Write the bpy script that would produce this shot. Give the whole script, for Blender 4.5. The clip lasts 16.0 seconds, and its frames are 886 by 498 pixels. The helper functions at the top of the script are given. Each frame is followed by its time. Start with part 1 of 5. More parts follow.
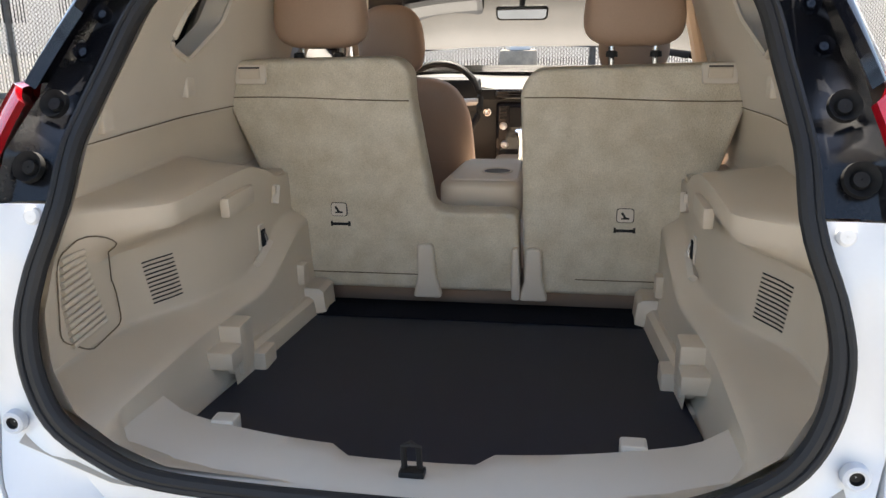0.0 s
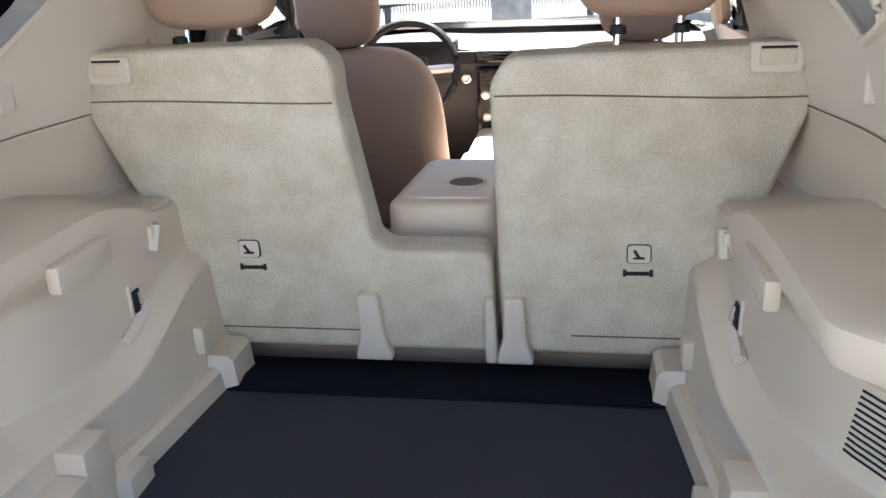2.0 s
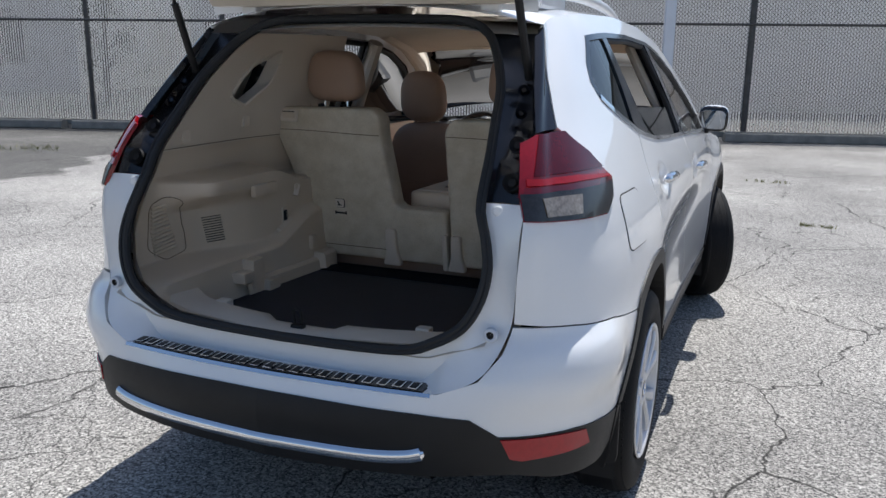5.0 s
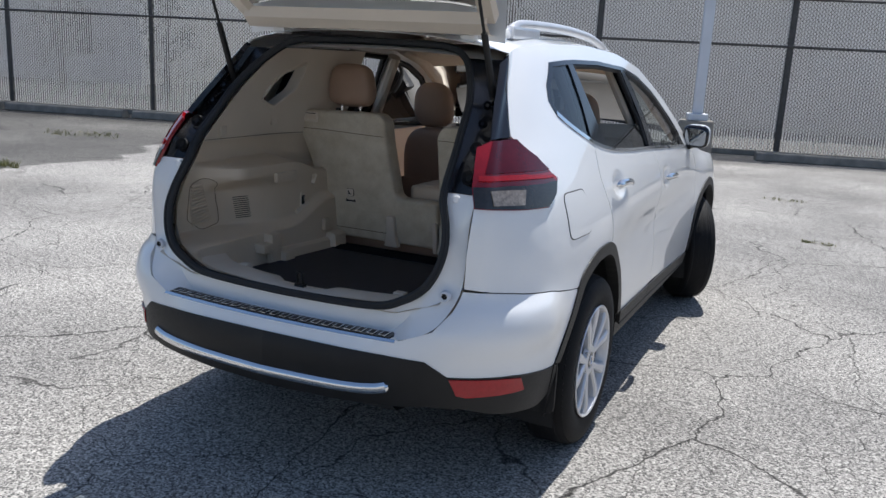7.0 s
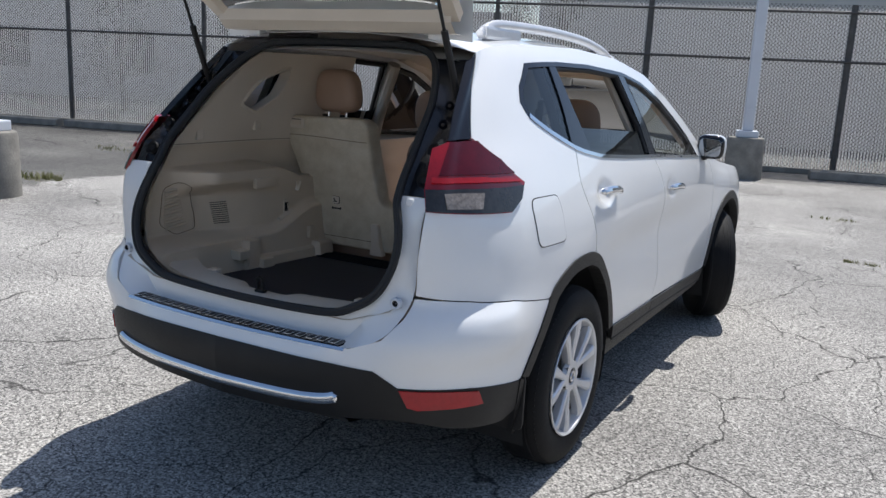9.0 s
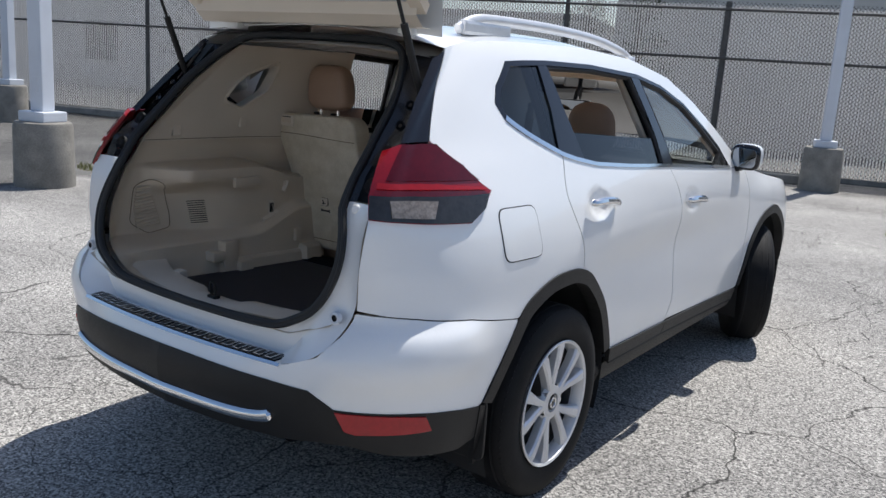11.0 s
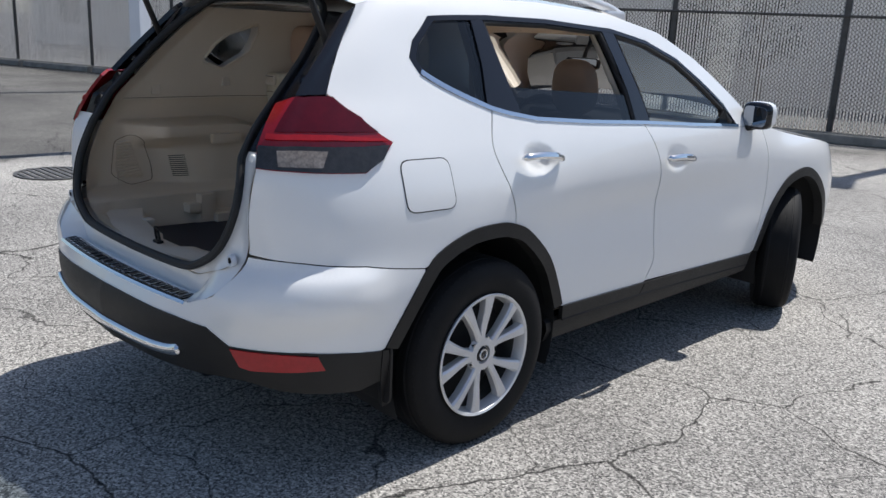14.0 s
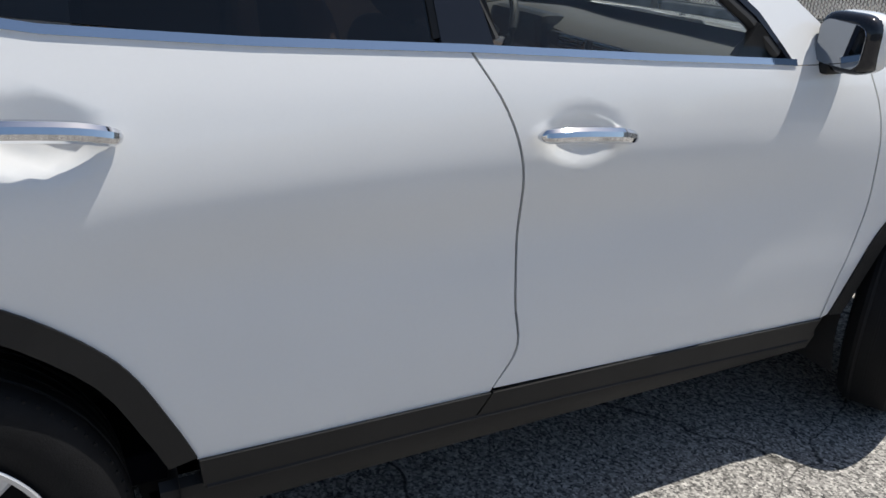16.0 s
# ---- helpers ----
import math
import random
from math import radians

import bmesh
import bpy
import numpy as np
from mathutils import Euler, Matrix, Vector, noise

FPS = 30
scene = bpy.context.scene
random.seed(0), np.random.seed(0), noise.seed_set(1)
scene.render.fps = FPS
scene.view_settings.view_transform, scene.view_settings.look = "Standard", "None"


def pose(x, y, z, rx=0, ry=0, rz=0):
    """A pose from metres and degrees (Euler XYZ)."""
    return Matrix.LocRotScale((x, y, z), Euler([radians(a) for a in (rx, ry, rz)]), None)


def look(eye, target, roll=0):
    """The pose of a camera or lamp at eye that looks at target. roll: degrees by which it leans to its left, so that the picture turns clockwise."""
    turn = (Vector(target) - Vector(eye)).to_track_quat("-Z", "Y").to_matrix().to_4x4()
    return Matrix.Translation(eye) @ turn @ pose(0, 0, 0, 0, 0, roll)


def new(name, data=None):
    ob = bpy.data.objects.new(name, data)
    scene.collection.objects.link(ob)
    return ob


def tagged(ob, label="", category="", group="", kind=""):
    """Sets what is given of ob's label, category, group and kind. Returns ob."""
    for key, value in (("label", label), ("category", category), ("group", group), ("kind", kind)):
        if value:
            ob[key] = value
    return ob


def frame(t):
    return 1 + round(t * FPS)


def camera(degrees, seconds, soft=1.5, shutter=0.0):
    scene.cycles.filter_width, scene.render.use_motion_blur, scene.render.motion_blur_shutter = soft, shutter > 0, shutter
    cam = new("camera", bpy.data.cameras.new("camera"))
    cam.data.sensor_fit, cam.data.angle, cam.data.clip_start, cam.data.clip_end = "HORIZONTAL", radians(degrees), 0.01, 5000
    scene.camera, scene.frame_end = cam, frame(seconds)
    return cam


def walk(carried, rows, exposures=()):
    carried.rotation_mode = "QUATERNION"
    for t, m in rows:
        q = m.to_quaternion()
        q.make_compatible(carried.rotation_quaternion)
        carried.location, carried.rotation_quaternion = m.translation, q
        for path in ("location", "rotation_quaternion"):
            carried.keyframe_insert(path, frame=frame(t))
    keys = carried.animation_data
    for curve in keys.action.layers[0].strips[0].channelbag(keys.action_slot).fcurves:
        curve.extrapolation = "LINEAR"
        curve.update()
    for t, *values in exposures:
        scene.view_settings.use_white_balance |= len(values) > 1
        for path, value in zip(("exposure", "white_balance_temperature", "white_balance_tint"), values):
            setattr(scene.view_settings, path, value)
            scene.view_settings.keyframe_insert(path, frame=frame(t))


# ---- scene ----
from mathutils import geometry

cam = camera(55.7, 16.0)
PATH = [
    (0, (0.232, -1.935, 1.41), (-0.072, -0.04, 0.849), -0.9),
    (0.5, (0.305, -1.707, 1.423), (-0.053, 0.165, 0.816), -1.7),
    (1, (0.312, -1.52, 1.426), (-0.063, 0.331, 0.766), -2.2),
    (1.5, (0.211, -1.33, 1.442), (-0.033, 0.52, 0.721), -2.7),
    (2, (0.241, -1.326, 1.442), (-0.063, 0.526, 0.748), -2.5),
    (2.5, (0.389, -1.516, 1.434), (-0.056, 0.334, 0.817), -1.3),
    (3, (0.526, -1.77, 1.447), (-0.03, 0.065, 0.877), -0.9),
    (3.5, (0.708, -2.048, 1.461), (0.086, -0.221, 0.938), -0.4),
    (4, (0.967, -2.287, 1.488), (0.303, -0.466, 0.997), 0.1),
    (4.5, (1.138, -2.571, 1.497), (0.442, -0.757, 1.024), 0.3),
    (4.7, (1.185, -2.679, 1.499), (0.474, -0.868, 1.034), 0.4),
    (6.8, (1.707, -3.234, 1.563), (0.88, -1.471, 1.108), 2.8),
    (7, (1.72, -3.26, 1.565), (0.887, -1.498, 1.114), 3.0),
    (7.5, (1.768, -3.249, 1.529), (0.911, -1.494, 1.101), 3.2),
    (8, (1.858, -3.171, 1.525), (0.969, -1.43, 1.102), 3.0),
    (8.5, (1.938, -3.086, 1.514), (1.007, -1.366, 1.097), 2.8),
    (10.8, (2.104, -2.649, 1.505), (1.002, -1.032, 1.09), 3.7),
    (11, (2.182, -2.602, 1.518), (1.057, -1.003, 1.099), 3.8),
    (11.5, (2.434, -2.552, 1.547), (1.255, -0.991, 1.129), 3.8),
    (12, (2.581, -2.656, 1.562), (1.358, -1.13, 1.142), 3.6),
    (12.5, (2.665, -2.725, 1.562), (1.404, -1.231, 1.142), 3.3),
    (13, (2.709, -2.655, 1.555), (1.416, -1.191, 1.127), 3.1),
    (13.5, (2.788, -2.469, 1.553), (1.464, -1.042, 1.096), 2.9),
    (14, (2.814, -2.182, 1.516), (1.451, -0.809, 1.009), 2.7),
    (14.5, (2.664, -1.649, 1.486), (1.264, -0.344, 0.906), 2.8),
    (15, (2.56, -1.017, 1.462), (1.106, 0.191, 0.808), 2.9),
    (15.5, (2.37, -0.406, 1.419), (0.851, 0.683, 0.707), 3.3),
    (16, (2.17, 0.217, 1.405), (0.56, 1.128, 0.645), 3.5),
]
walk(cam, [(t, look(eye, target, roll)) for t, eye, target, roll in PATH],
     [(0, 2.02, 7250, 10), (0.7, 2.6, 6600, 10), (1.5, 2.78, 6350, 10), (2.0, 2.8, 6350, 10), (3.0, 2.45, 6300, 10), (3.5, 1.62, 6300, 10), (4.0, 0.72, 6150, 10), (4.5, 0.42, 6100, 10), (8.0, 0.38, 6150, 10), (13.0, 0.36, 6200, 10), (14.0, 0.28, 6200, 10), (15.0, 0.22, 6300, 9), (16.0, 0.14, 6450, 9)])


# ---- world, sun ----
world = bpy.data.worlds.new("world")
scene.world = world
world.use_nodes = True
SUN_UP, SUN_TURN = 63.0, -2.0   # the sun stands ahead of the car, a little to its right
sky = world.node_tree.nodes.new("ShaderNodeTexSky")
sky.sky_type, sky.sun_disc = "NISHITA", False
sky.sun_elevation, sky.sun_rotation = radians(SUN_UP), radians(-SUN_TURN)
world.node_tree.links.new(sky.outputs["Color"], world.node_tree.nodes["Background"].inputs["Color"])
world.node_tree.nodes["Background"].inputs["Strength"].default_value = 0.10
sun = new("sun", bpy.data.lights.new("sun", "SUN"))
sun.data.energy, sun.data.angle, sun.data.color = 4.5, radians(0.5), (1.0, 0.95, 0.88)
sun.matrix_world = pose(0, 0, 8, 90 - SUN_UP, 0, 180 + SUN_TURN)


# ---- materials ----
def material(name, base, rough=0.5, metal=0.0, coat=0.0, vary=0.12, scale=6.0, bump=0.0, grain=150.0, second=None, ior=1.5, spec=0.5):
    """A surface of one colour with stains at one scale and grain at another."""
    m = bpy.data.materials.new(name)
    m.use_nodes = True
    nt = m.node_tree
    b = nt.nodes["Principled BSDF"]
    b.inputs["Roughness"].default_value, b.inputs["Metallic"].default_value = rough, metal
    b.inputs["Coat Weight"].default_value, b.inputs["Coat Roughness"].default_value = coat, 0.03
    b.inputs["IOR"].default_value, b.inputs["Specular IOR Level"].default_value = ior, spec
    at = nt.nodes.new("ShaderNodeTexCoord")
    n1, n2 = nt.nodes.new("ShaderNodeTexNoise"), nt.nodes.new("ShaderNodeTexNoise")
    n1.inputs["Scale"].default_value, n1.inputs["Detail"].default_value = scale, 6
    n2.inputs["Scale"].default_value, n2.inputs["Detail"].default_value = grain, 3
    for n in (n1, n2):
        nt.links.new(at.outputs["Object"], n.inputs["Vector"])
    mixed, ramp = nt.nodes.new("ShaderNodeMix"), nt.nodes.new("ShaderNodeMapRange")
    mixed.data_type = "RGBA"
    ramp.inputs["From Min"].default_value, ramp.inputs["From Max"].default_value = 0.35, 0.68
    low = second or tuple(c * (1 - vary) for c in base)
    mixed.inputs["A"].default_value, mixed.inputs["B"].default_value = (*low, 1), (*base, 1)
    nt.links.new(n1.outputs["Fac"], ramp.inputs["Value"])
    nt.links.new(ramp.outputs["Result"], mixed.inputs["Factor"])
    fine = nt.nodes.new("ShaderNodeMix")
    fine.data_type, fine.blend_type = "RGBA", "MULTIPLY"
    fine.inputs["Factor"].default_value = min(1.0, vary * 1.6)
    nt.links.new(mixed.outputs["Result"], fine.inputs["A"])
    nt.links.new(n2.outputs["Fac"], fine.inputs["B"])
    nt.links.new(fine.outputs["Result"], b.inputs["Base Color"])
    if bump:
        bp = nt.nodes.new("ShaderNodeBump")
        bp.inputs["Strength"].default_value, bp.inputs["Distance"].default_value = bump, 0.002
        nt.links.new(n2.outputs["Fac"], bp.inputs["Height"])
        nt.links.new(bp.outputs["Normal"], b.inputs["Normal"])
    return m


def glass(name, tint, through_part, rough=0.0):
    """Thin glass: a tinted see-through sheet under a mirror-like surface."""
    m = bpy.data.materials.new(name)
    m.use_nodes = True
    nt = m.node_tree
    nt.nodes.remove(nt.nodes["Principled BSDF"])
    clear, gloss, mix, fres = (nt.nodes.new(k) for k in ("ShaderNodeBsdfTransparent", "ShaderNodeBsdfGlossy", "ShaderNodeMixShader", "ShaderNodeFresnel"))
    clear.inputs["Color"].default_value = (*[c * through_part for c in tint], 1)
    gloss.inputs["Roughness"].default_value = rough
    gloss.inputs["Color"].default_value = (0.9, 0.9, 0.9, 1)
    fres.inputs["IOR"].default_value = 1.5
    nt.links.new(fres.outputs["Fac"], mix.inputs["Fac"])
    nt.links.new(clear.outputs["BSDF"], mix.inputs[1])
    nt.links.new(gloss.outputs["BSDF"], mix.inputs[2])
    nt.links.new(mix.outputs["Shader"], nt.nodes["Material Output"].inputs["Surface"])
    return m


WHITE = material("pearl_white_paint", (0.83, 0.835, 0.83), 0.30, coat=1.0, vary=0.015, scale=3)
REFLECTOR = material("bright_red_reflector", (0.42, 0.012, 0.018), 0.2, vary=0.15, scale=60)
SEAMC = material("brown_thread", (0.22, 0.17, 0.11), 0.9, vary=0.2)
DASHC = material("dark_dash_plastic", (0.075, 0.072, 0.068), 0.6, vary=0.15, bump=0.2, grain=400)
CLAD = material("grey_black_plastic", (0.019, 0.0185, 0.0185), 0.50, vary=0.25, scale=9, bump=0.25, grain=700, spec=0.32)
GLOSS = material("gloss_black_plastic", (0.012, 0.013, 0.018), 0.08, vary=0.1)
BLACKP = material("satin_black_plastic", (0.016, 0.017, 0.021), 0.22, vary=0.15, bump=0.05)
RUBBER = material("black_rubber", (0.014, 0.014, 0.015), 0.62, vary=0.25, bump=0.15, grain=300)
TYRE = material("tyre_rubber", (0.012, 0.012, 0.013), 0.72, vary=0.35, scale=14, bump=0.3, grain=260, spec=0.25)
# inner barrel, a darker grey than the rim's lip and spokes
BARREL = material("dark_rim_barrel", (0.10, 0.098, 0.094), 0.6, metal=0.4, vary=0.3, scale=20)
ALLOY = material("silver_alloy", (0.74, 0.74, 0.75), 0.36, metal=0.45, vary=0.08, scale=12)
CHROME = material("chrome", (0.78, 0.79, 0.81), 0.06, metal=1.0, vary=0.03)
# near-black: shade of gaps, hollows, wheel wells and underside put into the colour
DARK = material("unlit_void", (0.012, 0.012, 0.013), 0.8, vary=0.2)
BEIGE = material("beige_plastic", (0.66, 0.560, 0.435), 0.36, vary=0.05, scale=5, bump=0.12, grain=600)
TRIM = material("pale_beige_trim", (0.70, 0.617, 0.512), 0.42, vary=0.05, scale=5, bump=0.12, grain=600)
FELT = material("beige_seat_carpet", (0.84, 0.755, 0.605), 0.95, vary=0.26, scale=17, bump=0.9, grain=300, second=(0.71, 0.62, 0.47), spec=0.1)
LEATHER = material("tan_leather", (0.42, 0.285, 0.205), 0.55, vary=0.08, scale=8, bump=0.2, grain=260)
LINER = material("headliner_cloth", (0.60, 0.545, 0.47), 0.95, vary=0.06, bump=0.2, grain=500, spec=0.1)
BOARD = material("black_cargo_board", (0.012, 0.017, 0.036), 0.55, vary=0.25, scale=4, bump=0.35, grain=520)
CARPET = material("black_carpet", (0.012, 0.013, 0.019), 0.95, vary=0.3, bump=0.6, grain=500, spec=0.1)
RED = material("red_lens", (0.32, 0.004, 0.010), 0.08, coat=0.5, vary=0.2, scale=30)
DEEPRED = material("dark_red_lens", (0.095, 0.002, 0.007), 0.08, coat=0.3, spec=0.35, vary=0.2, scale=30)
SMOKE = material("smoky_lens", (0.045, 0.042, 0.041), 0.14, coat=0.15, vary=0.3, scale=40)
AMBER = material("clear_lamp_bowl", (0.62, 0.50, 0.40), 0.12, metal=0.5, vary=0.4, scale=60)
CONCRETE = material("weathered_concrete", (0.36, 0.34, 0.30), 0.9, vary=0.3, scale=5, bump=0.6, grain=60, spec=0.2)
POLE = material("white_painted_steel", (0.68, 0.71, 0.76), 0.45, vary=0.08, scale=3)
POST = material("galvanised_steel", (0.12, 0.115, 0.11), 0.6, metal=0.3, vary=0.3, scale=8)
SLAT = material("grey_plastic_slat", (0.72, 0.71, 0.70), 0.6, vary=0.16, scale=1.2)


def let_light_through(m, share):
    """Thin plastic: part of the light that falls on one side leaves by the other."""
    nt = m.node_tree
    thin, mix = nt.nodes.new("ShaderNodeBsdfTranslucent"), nt.nodes.new("ShaderNodeMixShader")
    b = nt.nodes["Principled BSDF"]
    thin.inputs["Color"].default_value = (0.88, 0.87, 0.86, 1)
    mix.inputs["Fac"].default_value = share
    nt.links.new(b.outputs["BSDF"], mix.inputs[1])
    nt.links.new(thin.outputs["BSDF"], mix.inputs[2])
    nt.links.new(mix.outputs["Shader"], nt.nodes["Material Output"].inputs["Surface"])


let_light_through(SLAT, 0.6)
FACADE = material("pale_render", (0.62, 0.60, 0.56), 0.9, vary=0.12, scale=0.8)
TINT = glass("privacy_glass", (0.80, 0.92, 0.95), 0.24)
PANE = glass("clear_glass", (0.86, 0.95, 0.93), 0.66)
SIDE = glass("clear_side_glass", (0.88, 0.96, 0.94), 0.86)
DIM = glass("lowered_tinted_glass", (0.75, 0.85, 1.0), 0.08)
MIRROR = material("mirror_glass", (0.26, 0.28, 0.31), 0.01, metal=1.0, vary=0.01)


# ---- building helpers ----
def thing(name, label, category, at=(0, 0, 0), group=""):
    ob = new(name)
    ob.location = at
    return tagged(ob, label, category, group)


def part(name, bm, mat, parent=None, label="", smooth=False):
    """Links a bmesh as one mesh object, under a thing or a part, in the world's coordinates."""
    me = bpy.data.meshes.new(name)
    bmesh.ops.recalc_face_normals(bm, faces=bm.faces)
    if smooth:
        for f in bm.faces:
            f.smooth = True
        for e in bm.edges:
            if len(e.link_faces) == 2 and e.calc_face_angle(0) > 0.6:
                e.smooth = False
    bm.to_mesh(me)
    bm.free()
    me.materials.append(mat)
    ob = new(name, me)
    if parent:
        ob.parent = parent
        m = Matrix.Identity(4)
        up = parent
        while up:
            m = up.matrix_basis @ m
            up = up.parent
        ob.matrix_parent_inverse = m.inverted()
    if label:
        ob["label"] = label
    return ob


def box(bm, lo, hi, bevel=0.0, m=None):
    r = bmesh.ops.create_cube(bm, size=1)["verts"]
    mid, size = [(a + b) / 2 for a, b in zip(lo, hi)], [b - a for a, b in zip(lo, hi)]
    bmesh.ops.transform(bm, matrix=Matrix.Translation(mid) @ Matrix.Diagonal((*size, 1)), verts=r)
    if bevel:
        edges = {e for v in r for e in v.link_edges}
        r = list({v for f in bmesh.ops.bevel(bm, geom=list(edges), offset=bevel, segments=2, affect="EDGES", profile=0.6)["faces"] for v in f.verts} | {v for v in r if v.is_valid})
    if m:
        bmesh.ops.transform(bm, matrix=m, verts=r)
    return r


def boxed(lo, hi, bevel=0.0, m=None):
    bm = bmesh.new()
    box(bm, lo, hi, bevel, m)
    return bm


def tube(points, radius, sides=8, closed=False, squash=1.0, across=None):
    """A round bar along points. across: a direction that the bar never takes, for bars that bend all round."""
    bm = bmesh.new()
    pts = [Vector(p) for p in points]
    rings = []
    n = len(pts)
    for i, p in enumerate(pts):
        a, b = pts[(i - 1) % n] if closed or i else p, pts[(i + 1) % n] if closed or i < n - 1 else p
        t = (b - a).normalized()
        s = t.cross(Vector(across) if across else Vector((0, 0, 1)) if abs(t.z) < 0.9 else Vector((0, 1, 0))).normalized()
        w = s.cross(t)
        r = radius[i] if isinstance(radius, (list, tuple)) else radius
        rings.append([bm.verts.new(p + r * (math.cos(k * math.tau / sides) * s + squash * math.sin(k * math.tau / sides) * w)) for k in range(sides)])
    for i in range(n if closed else n - 1):
        p, q = rings[i], rings[(i + 1) % n]
        for k in range(sides):
            bm.faces.new((p[k], p[(k + 1) % sides], q[(k + 1) % sides], q[k]))
    if not closed:
        bm.faces.new(rings[0][::-1])
        bm.faces.new(rings[-1])
    return bm


def lathe(profile, m, sides=48):
    """A body of revolution: profile of (along the axis, radius), turned about the z axis of m."""
    bm = bmesh.new()
    rings = [[bm.verts.new(m @ Vector((r * math.cos(k * math.tau / sides), r * math.sin(k * math.tau / sides), a))) for k in range(sides)] for a, r in profile]
    for p, q in zip(rings, rings[1:]):
        for k in range(sides):
            bm.faces.new((p[k], p[(k + 1) % sides], q[(k + 1) % sides], q[k]))
    return bm


def sheet(rows, thick=0.0):
    """A sheet through rows of points; thick: metres by which it is doubled along its normals."""
    bm = bmesh.new()
    grid = [[bm.verts.new(p) for p in row] for row in rows]
    for a, b in zip(grid, grid[1:]):
        for k in range(len(a) - 1):
            bm.faces.new((a[k], a[k + 1], b[k + 1], b[k]))
    if thick:
        bmesh.ops.recalc_face_normals(bm, faces=bm.faces)
        bmesh.ops.solidify(bm, geom=bm.faces[:], thickness=thick)
    return bm


def prism(outline, depth, m, bevel=0.0):
    """A flat outline (x, y) given depth along z, with rounded edges, put at m."""
    bm = bmesh.new()
    f = bm.faces.new([bm.verts.new((x, y, 0)) for x, y in outline])
    top = bmesh.ops.extrude_face_region(bm, geom=[f])
    moved = [v for v in top["geom"] if isinstance(v, bmesh.types.BMVert)]
    bmesh.ops.translate(bm, verts=moved, vec=(0, 0, depth))
    if bevel:
        bmesh.ops.recalc_face_normals(bm, faces=bm.faces)
        ring = [e for e in bm.edges if abs(e.verts[0].co.z - e.verts[1].co.z) < 1e-6]
        bmesh.ops.bevel(bm, geom=ring, offset=bevel, segments=3, affect="EDGES", profile=0.5, clamp_overlap=True)
    bmesh.ops.transform(bm, matrix=m, verts=bm.verts)
    return bm


def rounded(points, radius, steps=5):
    """A closed outline with its corners rounded."""
    out = []
    n = len(points)
    for i, p in enumerate(points):
        p, a, b = Vector(p), Vector(points[i - 1]), Vector(points[(i + 1) % n])
        r = min(radius, 0.45 * (a - p).length, 0.45 * (b - p).length)
        s, e = p + (a - p).normalized() * r, p + (b - p).normalized() * r
        for k in range(steps + 1):
            f = k / steps
            out.append(tuple((1 - f) ** 2 * s + 2 * f * (1 - f) * p + f * f * e))
    return out


def mirrored(ob, name=None, parent=None):
    """The same part on the other side of the car."""
    me = ob.data.copy()
    me.transform(Matrix.Diagonal((-1, 1, 1, 1)))
    me.flip_normals()
    twin = new(name or ob.name.split(".")[0], me)
    twin.parent = parent or ob.parent
    twin.matrix_parent_inverse = ob.matrix_parent_inverse
    if "label" in ob:
        twin["label"] = ob["label"]
    return twin


# ---- the car's outer skin: plan contours (x, y) at rising heights, from the rear centre round the corner to the nose ----
SKIN_Z = [0.20, 0.40, 0.55, 0.68, 0.80, 0.95, 1.08, 1.20, 1.30, 1.45, 1.58, 1.66]
SKIN_X = [  # half widths, one row a height
    [0.00, 0.30, 0.54, 0.70, 0.79, 0.82, 0.84, 0.85, 0.85, 0.85, 0.84, 0.84, 0.80, 0.66, 0.36, 0.0],
    [0.00, 0.33, 0.58, 0.74, 0.83, 0.86, 0.87, 0.872, 0.868, 0.868, 0.872, 0.88, 0.86, 0.72, 0.40, 0.0],
    [0.00, 0.34, 0.60, 0.76, 0.845, 0.88, 0.893, 0.880, 0.873, 0.873, 0.882, 0.895, 0.875, 0.74, 0.42, 0.0],
    [0.00, 0.34, 0.612, 0.775, 0.857, 0.890, 0.90, 0.878, 0.868, 0.87, 0.88, 0.90, 0.88, 0.74, 0.42, 0.0],
    [0.00, 0.36, 0.63, 0.755, 0.835, 0.88, 0.90, 0.875, 0.862, 0.865, 0.88, 0.90, 0.87, 0.72, 0.40, 0.0],
    [0.00, 0.38, 0.645, 0.745, 0.82, 0.868, 0.893, 0.892, 0.885, 0.88, 0.875, 0.88, 0.83, 0.66, 0.36, 0.0],
    [0.00, 0.38, 0.655, 0.735, 0.795, 0.838, 0.86, 0.868, 0.866, 0.86, 0.84, 0.80, 0.74, 0.58, 0.32, 0.0],
    [0.00, 0.38, 0.645, 0.705, 0.755, 0.79, 0.815, 0.825, 0.822, 0.812, 0.78, 0.74, 0.66, 0.52, 0.30, 0.0],
    [0.00, 0.36, 0.625, 0.675, 0.715, 0.745, 0.773, 0.783, 0.780, 0.765, 0.73, 0.69, 0.60, 0.48, 0.28, 0.0],
    [0.00, 0.34, 0.595, 0.63, 0.66, 0.68, 0.705, 0.715, 0.708, 0.685, 0.65, 0.61, 0.54, 0.44, 0.26, 0.0],
    [0.00, 0.32, 0.56, 0.585, 0.605, 0.62, 0.64, 0.648, 0.640, 0.615, 0.58, 0.54, 0.48, 0.40, 0.24, 0.0],
    [0.00, 0.30, 0.53, 0.545, 0.555, 0.565, 0.58, 0.588, 0.580, 0.555, 0.52, 0.48, 0.42, 0.34, 0.20, 0.0],
]
